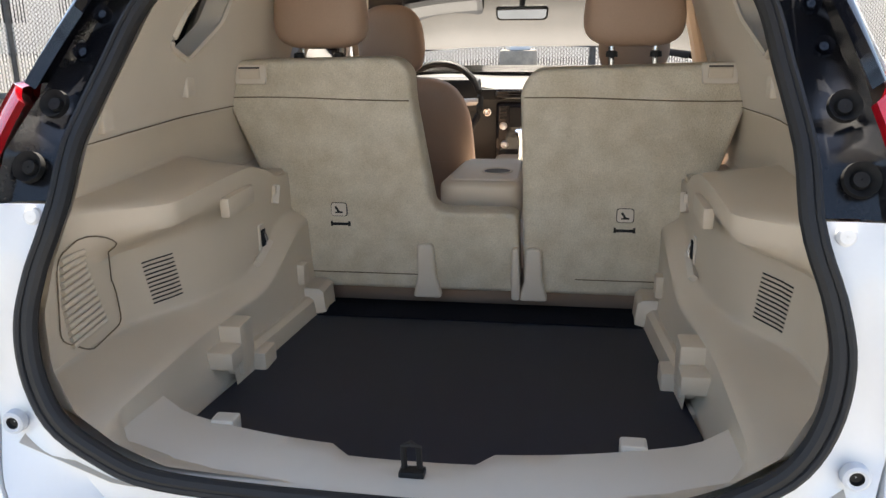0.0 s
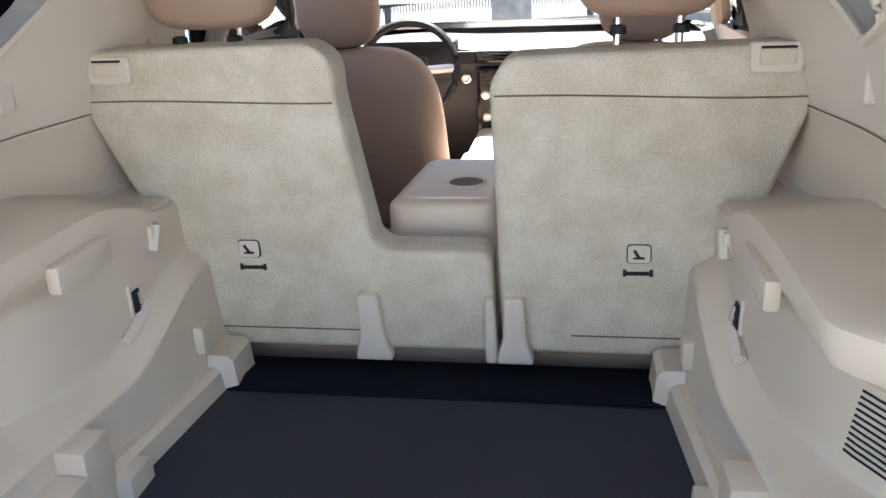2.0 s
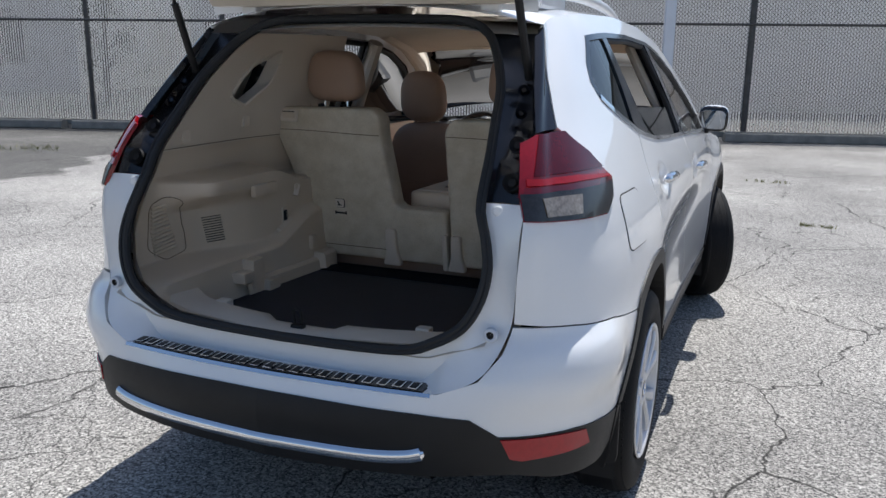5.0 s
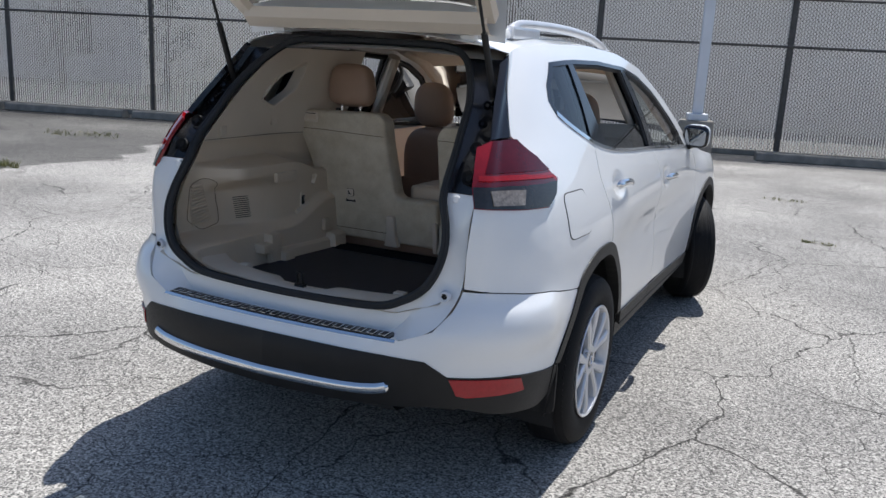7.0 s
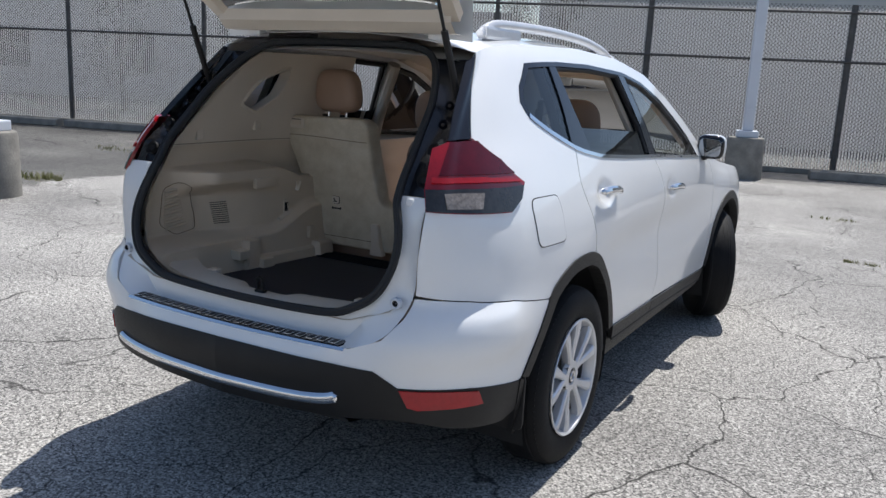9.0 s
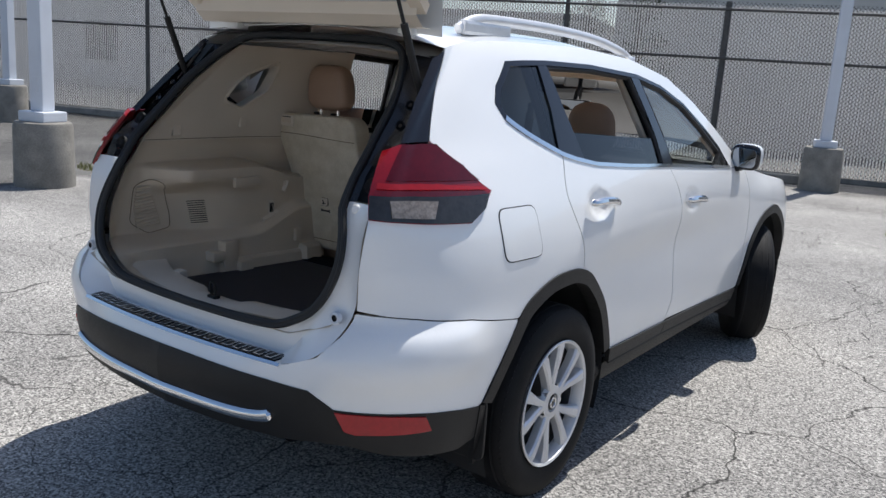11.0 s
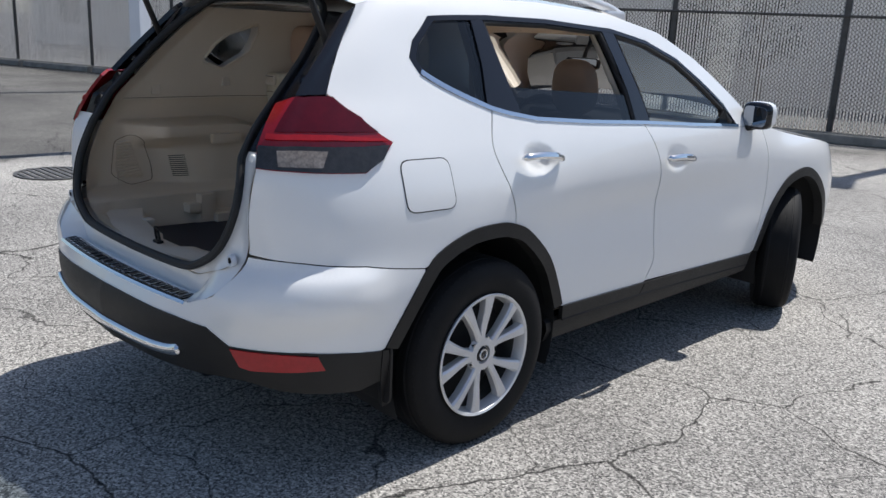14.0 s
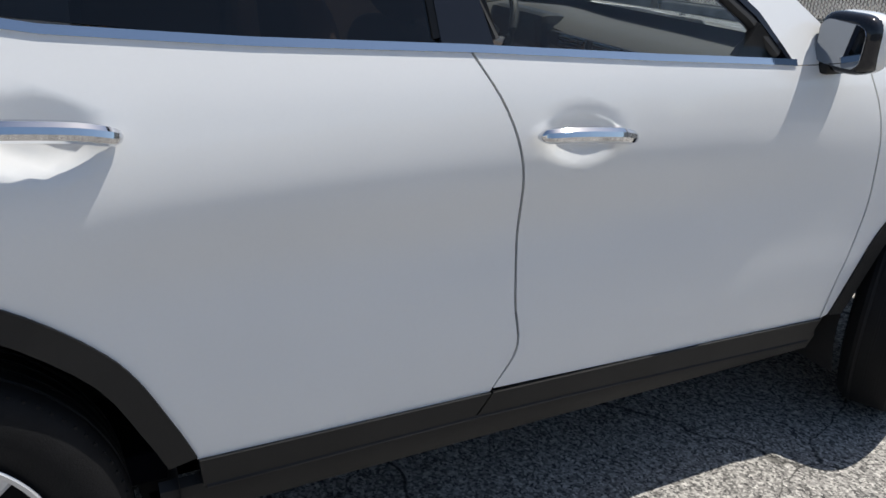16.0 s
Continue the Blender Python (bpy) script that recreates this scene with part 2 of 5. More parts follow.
REAR_Y = [  # the first six columns' distance behind the rear axle
    [-0.90, -0.89, -0.86, -0.78, -0.65, -0.45],
    [-1.00, -0.98, -0.93, -0.82, -0.68, -0.46],
    [-1.04, -1.02, -0.95, -0.83, -0.68, -0.45],
    [-0.995, -0.982, -0.94, -0.825, -0.678, -0.43],
    [-0.95, -0.94, -0.87, -0.785, -0.65, -0.41],
    [-0.95, -0.94, -0.865, -0.775, -0.64, -0.40],
    [-0.93, -0.92, -0.84, -0.755, -0.62, -0.38],
    [-0.88, -0.87, -0.78, -0.70, -0.58, -0.36],
    [-0.79, -0.78, -0.70, -0.62, -0.50, -0.32],
    [-0.64, -0.63, -0.55, -0.48, -0.39, -0.26],
    [-0.50, -0.49, -0.42, -0.35, -0.28, -0.19],
    [-0.42, -0.41, -0.35, -0.29, -0.22, -0.14],
]
SIDE_Y = [0.0, 0.5, 1.1, 1.7, 2.2, 2.65, 3.1, 3.42, 3.60, 3.66]
SKIN = np.array([[(x, y) for x, y in zip(xs, ys + SIDE_Y)] for xs, ys in zip(SKIN_X, REAR_Y)])


def spline(rows, t):
    """A smooth curve through rows (Catmull-Rom) at t, counted in rows."""
    n = len(rows)
    t = min(max(t, 0.0), n - 1.0)
    i = min(int(t), n - 2)
    f = t - i
    p1, p2 = rows[i], rows[i + 1]
    p0 = rows[i - 1] if i else 2 * p1 - p2
    p3 = rows[i + 2] if i + 2 < n else 2 * p2 - p1
    return p1 + 0.5 * f * (p2 - p0 + f * (2 * p0 - 5 * p1 + 4 * p2 - p3 + f * (3 * (p1 - p2) + p3 - p0)))


def up_the_skin(rows, z):
    """The contour at the height z: a smooth curve through rows at uneven heights."""
    n = len(SKIN_Z)
    z = min(max(z, SKIN_Z[0]), SKIN_Z[-1])
    i = 0
    while i < n - 2 and SKIN_Z[i + 1] < z:
        i += 1
    h = SKIN_Z[i + 1] - SKIN_Z[i]
    f = (z - SKIN_Z[i]) / h

    def slope(k):
        a, b = max(k - 1, 0), min(k + 1, n - 1)
        return (rows[b] - rows[a]) / (SKIN_Z[b] - SKIN_Z[a])

    return (1 + 2 * f) * (1 - f) ** 2 * rows[i] + f * (1 - f) ** 2 * h * slope(i) + f * f * (3 - 2 * f) * rows[i + 1] + f * f * (f - 1) * h * slope(i + 1)


def skin(u, z):
    """The point of the skin at the contour's place u and the height z."""
    i = min(max(int(u), 0), 14)
    lo, hi = max(i - 1, 0), min(i + 3, 16)
    row = up_the_skin(SKIN[:, lo:hi], z)
    x, y = spline(row, u - lo)
    return np.array((x, y, z))


def find_u(value, z, axis, lo, hi):
    """The contour's place where x (axis 0, falling towards the rear centre) or y (axis 1) takes a value."""
    for _ in range(40):
        mid = 0.5 * (lo + hi)
        if skin(mid, z)[axis] < value:
            lo = mid
        else:
            hi = mid
    return 0.5 * (lo + hi)



def place_u(p):
    """The place u of an outline's point: (y, z) on the side, ("x", x, z) on the rear."""
    if p[0] == "x":
        return find_u(p[1], p[2], 0, 0.0, 6.0), p[2]
    return find_u(p[0], p[1], 1, 0.0, 15.0), p[1]


def out_of(u, z):
    """The skin's outward normal."""
    du, dz = skin(u + 0.02, z) - skin(u - 0.02, z), skin(u, min(z + 0.006, 1.655)) - skin(u, min(z + 0.006, 1.655) - 0.012)
    n = np.cross(du, dz)
    return n / np.linalg.norm(n)


def densify(outline, step, closed=True):
    out = []
    pairs = list(zip(outline, outline[1:] + outline[:1])) if closed else list(zip(outline, outline[1:]))
    for a, b in pairs:
        n = max(1, int(math.hypot((b[0] - a[0]) * 0.45, b[1] - a[1]) / step))
        out += [(a[0] + (b[0] - a[0]) * i / n, a[1] + (b[1] - a[1]) * i / n) for i in range(n)]
    return out if closed else out + [outline[-1]]


def inside(x, y, ring):
    odd = False
    for (ax, ay), (bx, by) in zip(ring, ring[1:] + ring[:1]):
        if (ay > y) != (by > y) and x < ax + (y - ay) / (by - ay) * (bx - ax):
            odd = not odd
    return odd


def panel(name, outline, mat, parent, label="", proud=0.0, flange=0.014, step=0.035, shape=None):
    """A panel cut out of the skin along an outline, with its edge turned in. proud: metres outside the skin. shape(p, u, z): a further push outwards."""
    ring = densify([place_u(p) for p in outline], 0.022)
    flat = [(u * 0.45, z) for u, z in ring]
    lo, hi = np.min(flat, 0), np.max(flat, 0)
    pts = list(flat)
    edge = np.array(flat)
    for i, a in enumerate(np.arange(lo[0] + step / 2, hi[0], step)):
        for b in np.arange(lo[1] + step / 2 * (1 + i % 2), hi[1], step):
            if np.min(((edge - (a, b)) ** 2).sum(1)) > (0.45 * step) ** 2 and inside(a, b, flat):
                pts.append((a, b))
    n = len(flat)
    verts, _, faces, *_ = geometry.delaunay_2d_cdt([Vector(p) for p in pts], [], [list(range(n))], 1, 1e-5)
    me = bpy.data.meshes.new(name)
    cos, nor = [], []
    for v in verts:
        u, z = v[0] / 0.45, v[1]
        nn = out_of(u, z)
        p = skin(u, z)
        cos.append(p + nn * (proud + (shape(p, u, z) if shape else 0.0)))
        nor.append(nn)
    faces = [tuple(f) for f in faces]
    count = {}
    for f in faces:
        for a, b in zip(f, f[1:] + f[:1]):
            count[(min(a, b), max(a, b))] = count.get((min(a, b), max(a, b)), 0) + 1
    m = len(cos)
    rim, extra = {}, []
    for f in list(faces):
        for a, b in zip(f, f[1:] + f[:1]):
            if count[(min(a, b), max(a, b))] == 1:
                quad = []
                for v in (b, a):
                    if v not in rim:
                        rim[v] = m
                        m += 2
                        cos += [cos[v], cos[v] - nor[v] * flange]
                        nor += [nor[v], nor[v]]
                extra.append((rim[b], rim[a], rim[a] + 1, rim[b] + 1))
    me.from_pydata([tuple(c) for c in cos], [], faces + extra)
    for i, f in enumerate(me.polygons):
        f.use_smooth = i < len(faces)
    me.update()
    ob = new(name, me)
    if not shape:
        loops = [tuple(nor[l.vertex_index]) for l in me.loops]
        for f in me.polygons[len(faces):]:
            for l in f.loop_indices:
                loops[l] = tuple(f.normal)
        me.normals_split_custom_set(loops)
    me.materials.append(mat)
    ob.parent = parent
    if label:
        ob["label"] = label
    return ob



# ---- ground, fence, distance ----
def ground_material():
    m = material("worn_asphalt", (0.55, 0.535, 0.505), 0.92, vary=0.30, scale=0.42, bump=0.9, grain=120, second=(0.31, 0.302, 0.29), spec=0.2)
    nt = m.node_tree
    b = nt.nodes["Principled BSDF"]
    link = next(l for l in nt.links if l.to_socket == b.inputs["Base Color"])
    colour = link.from_socket
    at = nt.nodes.new("ShaderNodeTexCoord")
    # loose stones in the wearing course
    stones = nt.nodes.new("ShaderNodeTexVoronoi")
    stones.inputs["Scale"].default_value = 140
    nt.links.new(at.outputs["Object"], stones.inputs["Vector"])
    tone = nt.nodes.new("ShaderNodeValToRGB")
    tone.color_ramp.elements[0].color, tone.color_ramp.elements[1].color = (0.16, 0.16, 0.165, 1), (1.60, 1.57, 1.52, 1)
    sep = nt.nodes.new("ShaderNodeSeparateColor")
    nt.links.new(stones.outputs["Color"], sep.inputs["Color"])
    nt.links.new(sep.outputs["Red"], tone.inputs["Fac"])
    speck = nt.nodes.new("ShaderNodeMix")
    speck.data_type, speck.blend_type = "RGBA", "MULTIPLY"
    speck.inputs["Factor"].default_value = 0.92
    nt.links.new(colour, speck.inputs["A"])
    nt.links.new(tone.outputs["Color"], speck.inputs["B"])
    # cracks along the edges of large uneven cells
    warp = nt.nodes.new("ShaderNodeTexNoise")
    warp.inputs["Scale"].default_value, warp.inputs["Detail"].default_value = 1.1, 5
    nt.links.new(at.outputs["Object"], warp.inputs["Vector"])
    add = nt.nodes.new("ShaderNodeVectorMath")
    add.operation = "MULTIPLY_ADD"
    add.inputs[1].default_value = (0.9, 0.9, 0)
    nt.links.new(warp.outputs["Color"], add.inputs[0])
    nt.links.new(at.outputs["Object"], add.inputs[2])
    # clumps of chippings, some washed bare
    clump = nt.nodes.new("ShaderNodeTexNoise")
    clump.inputs["Scale"].default_value, clump.inputs["Detail"].default_value, clump.inputs["Roughness"].default_value = 58, 4, 0.7
    nt.links.new(at.outputs["Object"], clump.inputs["Vector"])
    span = nt.nodes.new("ShaderNodeMapRange")
    for k, v in (("From Min", 0.34), ("From Max", 0.66), ("To Min", 0.55), ("To Max", 1.36)):
        span.inputs[k].default_value = v
    nt.links.new(clump.outputs["Fac"], span.inputs["Value"])
    rough_mix = nt.nodes.new("ShaderNodeMix")
    rough_mix.data_type, rough_mix.blend_type = "RGBA", "MULTIPLY"
    rough_mix.inputs["Factor"].default_value = 1.0
    nt.links.new(speck.outputs["Result"], rough_mix.inputs["A"])
    nt.links.new(span.outputs["Result"], rough_mix.inputs["B"])
    # a darker resurfaced lane beyond the lamp posts and along the fence, with a ragged joint
    ragged = nt.nodes.new("ShaderNodeTexNoise")
    ragged.inputs["Scale"].default_value, ragged.inputs["Detail"].default_value = 0.9, 7
    nt.links.new(at.outputs["Object"], ragged.inputs["Vector"])

    def lane(cx, cy, start, width, darkest):
        """How dark the surface is on the far side of the line cx * x + cy * y = start."""
        dot = nt.nodes.new("ShaderNodeVectorMath")
        dot.operation = "DOT_PRODUCT"
        dot.inputs[1].default_value = (cx, cy, 0)
        nt.links.new(at.outputs["Object"], dot.inputs[0])
        wob = nt.nodes.new("ShaderNodeMath")
        wob.operation = "MULTIPLY_ADD"
        wob.inputs[1].default_value = 3.4
        nt.links.new(ragged.outputs["Fac"], wob.inputs[0])
        nt.links.new(dot.outputs["Value"], wob.inputs[2])
        step = nt.nodes.new("ShaderNodeMapRange")
        for k, v in (("From Min", start + 1.7), ("From Max", start + 1.7 + width), ("To Min", 1.0), ("To Max", darkest)):
            step.inputs[k].default_value = v
        nt.links.new(wob.outputs["Value"], step.inputs["Value"])
        return step.outputs["Result"]

    out = rough_mix.outputs["Result"]
    for args in ((-0.98, -0.17, 6.2, 0.25, 0.42), (-0.2831, 0.9591, 10.6, 1.2, 0.62)):
        tar = nt.nodes.new("ShaderNodeMix")
        tar.data_type, tar.blend_type = "RGBA", "MULTIPLY"
        tar.inputs["Factor"].default_value = 1.0
        nt.links.new(out, tar.inputs["A"])
        nt.links.new(lane(*args), tar.inputs["B"])
        out = tar.outputs["Result"]
    for size, width in ((0.5, 0.0036), (1.05, 0.0042), (2.3, 0.0046)):
        cells = nt.nodes.new("ShaderNodeTexVoronoi")
        cells.feature = "DISTANCE_TO_EDGE"
        cells.inputs["Scale"].default_value = size
        nt.links.new(add.outputs["Vector"], cells.inputs["Vector"])
        line = nt.nodes.new("ShaderNodeMapRange")
        line.inputs["From Min"].default_value, line.inputs["From Max"].default_value = width * 0.25, width
        line.inputs["To Min"].default_value = 0.18 if size < 1 else 0.34 if size < 2 else 0.60
        nt.links.new(cells.outputs["Distance"], line.inputs["Value"])
        dark = nt.nodes.new("ShaderNodeMix")
        dark.data_type, dark.blend_type = "RGBA", "MULTIPLY"
        dark.inputs["Factor"].default_value = 1.0
        nt.links.new(out, dark.inputs["A"])
        nt.links.new(line.outputs["Result"], dark.inputs["B"])
        out = dark.outputs["Result"]
    nt.links.new(out, b.inputs["Base Color"])
    return m


bm = bmesh.new()
bmesh.ops.create_grid(bm, x_segments=40, y_segments=40, size=400)
tagged(part("ground", bm, ground_material()), "cracked light grey asphalt of a parking lot", "ground", kind="structure")

FENCE_AT, FENCE_WAY = Vector((0.495, 13.908, 0)), Vector((-0.9591, -0.2831, 0))
FENCE_TURN = Matrix(((FENCE_WAY.x, -FENCE_WAY.y, 0, FENCE_AT.x), (FENCE_WAY.y, FENCE_WAY.x, 0, FENCE_AT.y), (0, 0, 1, 0), (0, 0, 0, 1)))  # along the fence, towards the lot, up
POSTS = [-12.8, -9.6, -6.4, -3.2, 0.0, 3.5, 6.4, 9.95, 12.7, 16.0, 19.2, 22.3, 25.5, 28.7]
fence = thing("chain_link_fence", "tall chain link fence with grey privacy slats on dark steel posts", "fence")
for a in POSTS:
    part("post", tube([FENCE_TURN @ Vector((a, 0, 0)), FENCE_TURN @ Vector((a, 0, 3.02))], 0.045 if a not in (0.0, 3.5) else 0.055, 10), POST, fence, smooth=True)
for z in (2.03, 2.88):
    part("rail", tube([FENCE_TURN @ Vector((POSTS[0], 0.05, z)), FENCE_TURN @ Vector((POSTS[-1], 0.05, z))], 0.024, 8), POST, fence, smooth=True)


def slats(a, b, rng):
    """The slats of one bay, woven upright through the mesh, and the wires that cross them."""
    bm = bmesh.new()
    n = int((b - a) / 0.052)
    for i in range(n):
        x = a + 0.03 + i * (b - a - 0.03) / n
        top = 2.95 + 0.015 * (i % 2)
        box(bm, (x, -0.012, 0.09 + 0.02 * rng.random()), (x + 0.031, -0.002 - 0.008 * rng.random(), top))
    bmesh.ops.transform(bm, matrix=FENCE_TURN, verts=bm.verts)
    return bm


def wires(a, b):
    bm = bmesh.new()
    w, h = 0.0045, 2.97
    for way in (1, -1):
        x = a - h
        while x < b + h:
            lo, hi = max(0.0, (a - x) if way > 0 else (x - b)), min(h, (b - x) if way > 0 else (x - a))
            if hi > lo + 0.02:
                p, q = (x + way * lo, 0.05 + lo), (x + way * hi, 0.05 + hi)
                bm.faces.new([bm.verts.new((p[0] - w, 0.004, p[1])), bm.verts.new((p[0] + w, 0.004, p[1])), bm.verts.new((q[0] + w, 0.004, q[1])), bm.verts.new((q[0] - w, 0.004, q[1]))])
            x += 0.072
    bmesh.ops.transform(bm, matrix=FENCE_TURN, verts=bm.verts)
    return bm


rng = random.Random(4)
for a, b in zip(POSTS, POSTS[1:]):
    tagged(part("slat_panel", slats(a + 0.05, b - 0.05, rng), SLAT, fence), kind="stuff")
    tagged(part("wire_mesh", wires(a + 0.05, b - 0.05), POST, fence), kind="stuff")

# kerb blocks along the foot of the fence
kerb_at = [(-10.5, -7.9), (-7.7, -5.2), (-5.0, -2.4), (-2.2, 0.55), (1.6, 4.2), (4.4, 7.0), (7.2, 9.8), (10.0, 12.6), (12.8, 15.4), (15.6, 18.2), (18.4, 21.0), (21.2, 23.8), (24.0, 26.6)]
for a, b in kerb_at:
    bm = prism(rounded([(-0.13, 0), (0.13, 0), (0.10, 0.15), (-0.10, 0.15)], 0.03, 3), b - a, FENCE_TURN @ Matrix(((0, 0, 1, a), (1, 0, 0, 0.95), (0, 1, 0, 0), (0, 0, 0, 1))))
    tagged(part("wheel_stop", bm, CONCRETE), "weathered concrete wheel stop lying before the fence", "wheel stop", "wheel stops")
tagged(part("kerb", boxed((-13, -0.12, 0), (29, 0.14, 0.10), 0.015, FENCE_TURN), CONCRETE), "low concrete kerb under the fence", "kerb", kind="structure")


def lamp_post(x, y, turn):
    at = Matrix.Translation((x, y, 0)) @ Matrix.Rotation(radians(turn), 4, "Z")
    post = thing("lamp_post", "white square steel lamp post on a round concrete footing", "lamp post", group="lamp posts")
    bm = lathe([(0, 0), (0, 0.31), (0.64, 0.30), (0.68, 0.285), (0.69, 0.27), (0.69, 0)], at, 36)
    bmesh.ops.remove_doubles(bm, verts=bm.verts, dist=1e-4)
    part("footing", bm, CONCRETE, post, smooth=True)
    part("base_cover", boxed((-0.17, -0.17, 0.69), (0.17, 0.17, 0.80), 0.015, at), POLE, post)
    part("pole", boxed((-0.085, -0.085, 0.80), (0.085, 0.085, 7.5), 0.012, at), POLE, post)
    part("lamp_head", boxed((-0.2, -0.55, 7.5), (0.2, 0.3, 7.68), 0.03, at), POLE, post)
    part("hand_hole", boxed((-0.04, -0.09, 1.0), (0.04, -0.084, 1.16), 0.004, at), POLE, post)


for x, y, a in ((-6.6, 2.27, 16), (-14.0, 5.75, 16), (-0.71, 11.88, 16)):
    lamp_post(x, y, a)

# buildings behind the fence
def building(name, a0, a1, y0, y1, h, label, mat=FACADE, windows=0):
    b = thing(name, label, "building")
    part("wall", boxed((a0, -y1, 0), (a1, -y0, h), 0.0, FENCE_TURN), mat, b)
    part("parapet", boxed((a0 - 0.1, -y1 - 0.1, h), (a1 + 0.1, -y0 + 0.1, h + 0.25), 0.02, FENCE_TURN), CONCRETE, b)
    for i in range(windows):
        x = a0 + (i + 0.5) * (a1 - a0) / windows
        part("window", boxed((x - 0.8, -y0 - 0.02, 1.0), (x + 0.8, -y0 + 0.03, 2.5), 0.0, FENCE_TURN), DARK, b)


building("warehouse", -30, 6.5, 7, 20, 5.2, "pale rendered warehouse behind the fence")
building("workshop", 9, 17, 16, 26, 3.6, "low grey workshop with dark windows behind the fence", windows=3)
building("store", 19, 40, 11, 24, 4.6, "pale flat-roofed store behind the fence", windows=4)

BARK = material("grey_bark", (0.16, 0.13, 0.10), 0.9, vary=0.35, scale=12, bump=0.6, grain=60, spec=0.2)
LEAF = material("dark_green_leaves", (0.055, 0.085, 0.035), 0.6, vary=0.45, scale=3)


def tree(along, behind, tall, wide, seed):
    """A bushy tree: tapered trunk, limbs, and a crown of many small leaves in uneven clumps."""
    r = random.Random(seed)
    foot = FENCE_TURN @ Vector((along, -behind, 0))
    t = thing("tree", "dark green bushy tree behind the fence", "tree", foot, "trees behind the fence")
    bend = [foot + Vector((0.06 * math.sin(3 * f + seed), 0.06 * math.cos(2 * f + seed), tall * 0.9 * f)) for f in np.linspace(0, 1, 7).tolist()]
    part("trunk", tube(bend, np.linspace(0.11, 0.02, 7).tolist(), 8), BARK, t, smooth=True)
    bm = bmesh.new()
    for _ in range(34):
        f = r.uniform(0.28, 1.0)
        a = r.uniform(0, math.tau)
        reach = 0.5 * wide * (1 - 0.72 * max(0.0, f - 0.35) / 0.65) * r.uniform(0.45, 1.0)
        start = bend[min(6, int(f * 6))]
        tip = Vector((foot.x + reach * math.cos(a), foot.y + reach * math.sin(a), tall * f * r.uniform(0.94, 1.04)))
        part("limb", tube([start - Vector((0, 0, 0.12)), tip], [0.022, 0.006], 5), BARK, t)
        for _ in range(58):
            c = tip + Vector((r.gauss(0, 0.15), r.gauss(0, 0.15), r.gauss(0, 0.12)))
            u = Vector((r.uniform(-1, 1), r.uniform(-1, 1), r.uniform(-0.6, 0.6))).normalized()
            w = u.cross(Vector((r.uniform(-1, 1), r.uniform(-1, 1), 1))).normalized()
            size = r.uniform(0.035, 0.065)
            bm.faces.new([bm.verts.new(p) for p in (c - u * size, c + w * size * 0.45, c + u * size, c - w * size * 0.45)])
    part("crown", bm, LEAF, t)


for args in ((6.9, 5.0, 3.4, 1.5, 1), (5.55, 5.0, 3.5, 1.9, 2), (18.0, 5.0, 3.7, 2.8, 3), (15.4, 6.0, 3.4, 2.2, 4)):
    tree(*args)

drain = thing("drain_cover", "rusty cast iron drain cover set in the asphalt", "drain cover", (-5.45, 0.8, 0))
bm = lathe([(0.0, 0.36), (0.012, 0.36), (0.012, 0.33), (0.004, 0.325)], Matrix.Translation((-5.45, 0.8, 0)), 40)
part("cover_ring", bm, POST, drain)
for k in range(9):
    y = -0.28 + 0.07 * k
    w = math.sqrt(0.33 ** 2 - y * y)
    part("cover_bar", boxed((-5.45 - w, 0.8 + y - 0.02, 0.0), (-5.45 + w, 0.8 + y + 0.02, 0.011), 0.003), POST, drain)
GRASS = material("dry_grass", (0.36, 0.36, 0.13), 0.8, vary=0.4, scale=20)


def weeds(x, y, n, spread, tall):
    bm = bmesh.new()
    for _ in range(n):
        a, r, h = rng.uniform(0, math.tau), spread * math.sqrt(rng.random()), tall * rng.uniform(0.5, 1)
        p = Vector((x + r * math.cos(a), y + 0.5 * r * math.sin(a), 0))
        lean = Vector((rng.uniform(-0.5, 0.5), rng.uniform(-0.5, 0.5), 1)) * h
        side = Vector((math.cos(a), math.sin(a), 0)) * 0.006
        bm.faces.new([bm.verts.new(p - side), bm.verts.new(p + side), bm.verts.new(p + lean)])
    return part("weeds", bm, GRASS)


for x, y, n, r, h in ((1.6, 5.3, 60, 0.16, 0.04), (1.1, 8.0, 60, 0.25, 0.04), (-7.4, 3.4, 200, 0.35, 0.12), (-9.5, 6.5, 160, 0.8, 0.08)):
    tagged(weeds(x, y, n, r, h), "dry weeds growing out of a crack in the asphalt", "weeds", kind="stuff")


def far_block(name, lo, hi, label):
    b = thing(name, label, "building")
    part("wall", boxed(lo, hi), FACADE, b)
    part("parapet", boxed((lo[0] - 0.1, lo[1] - 0.1, hi[2]), (hi[0] + 0.1, hi[1] + 0.1, hi[2] + 0.3)), CONCRETE, b)


# unseen blocks, added to darken what paint and mirrors reflect and cut sky light
far_block("unseen_rear_block", (-30, -34, 0), (24, -26, 5.5), "plain pale block added out of view behind the car to darken reflections")
far_block("unseen_side_block", (24, -22, 0), (32, 24, 5.0), "plain pale block added out of view beside the car to darken reflections")


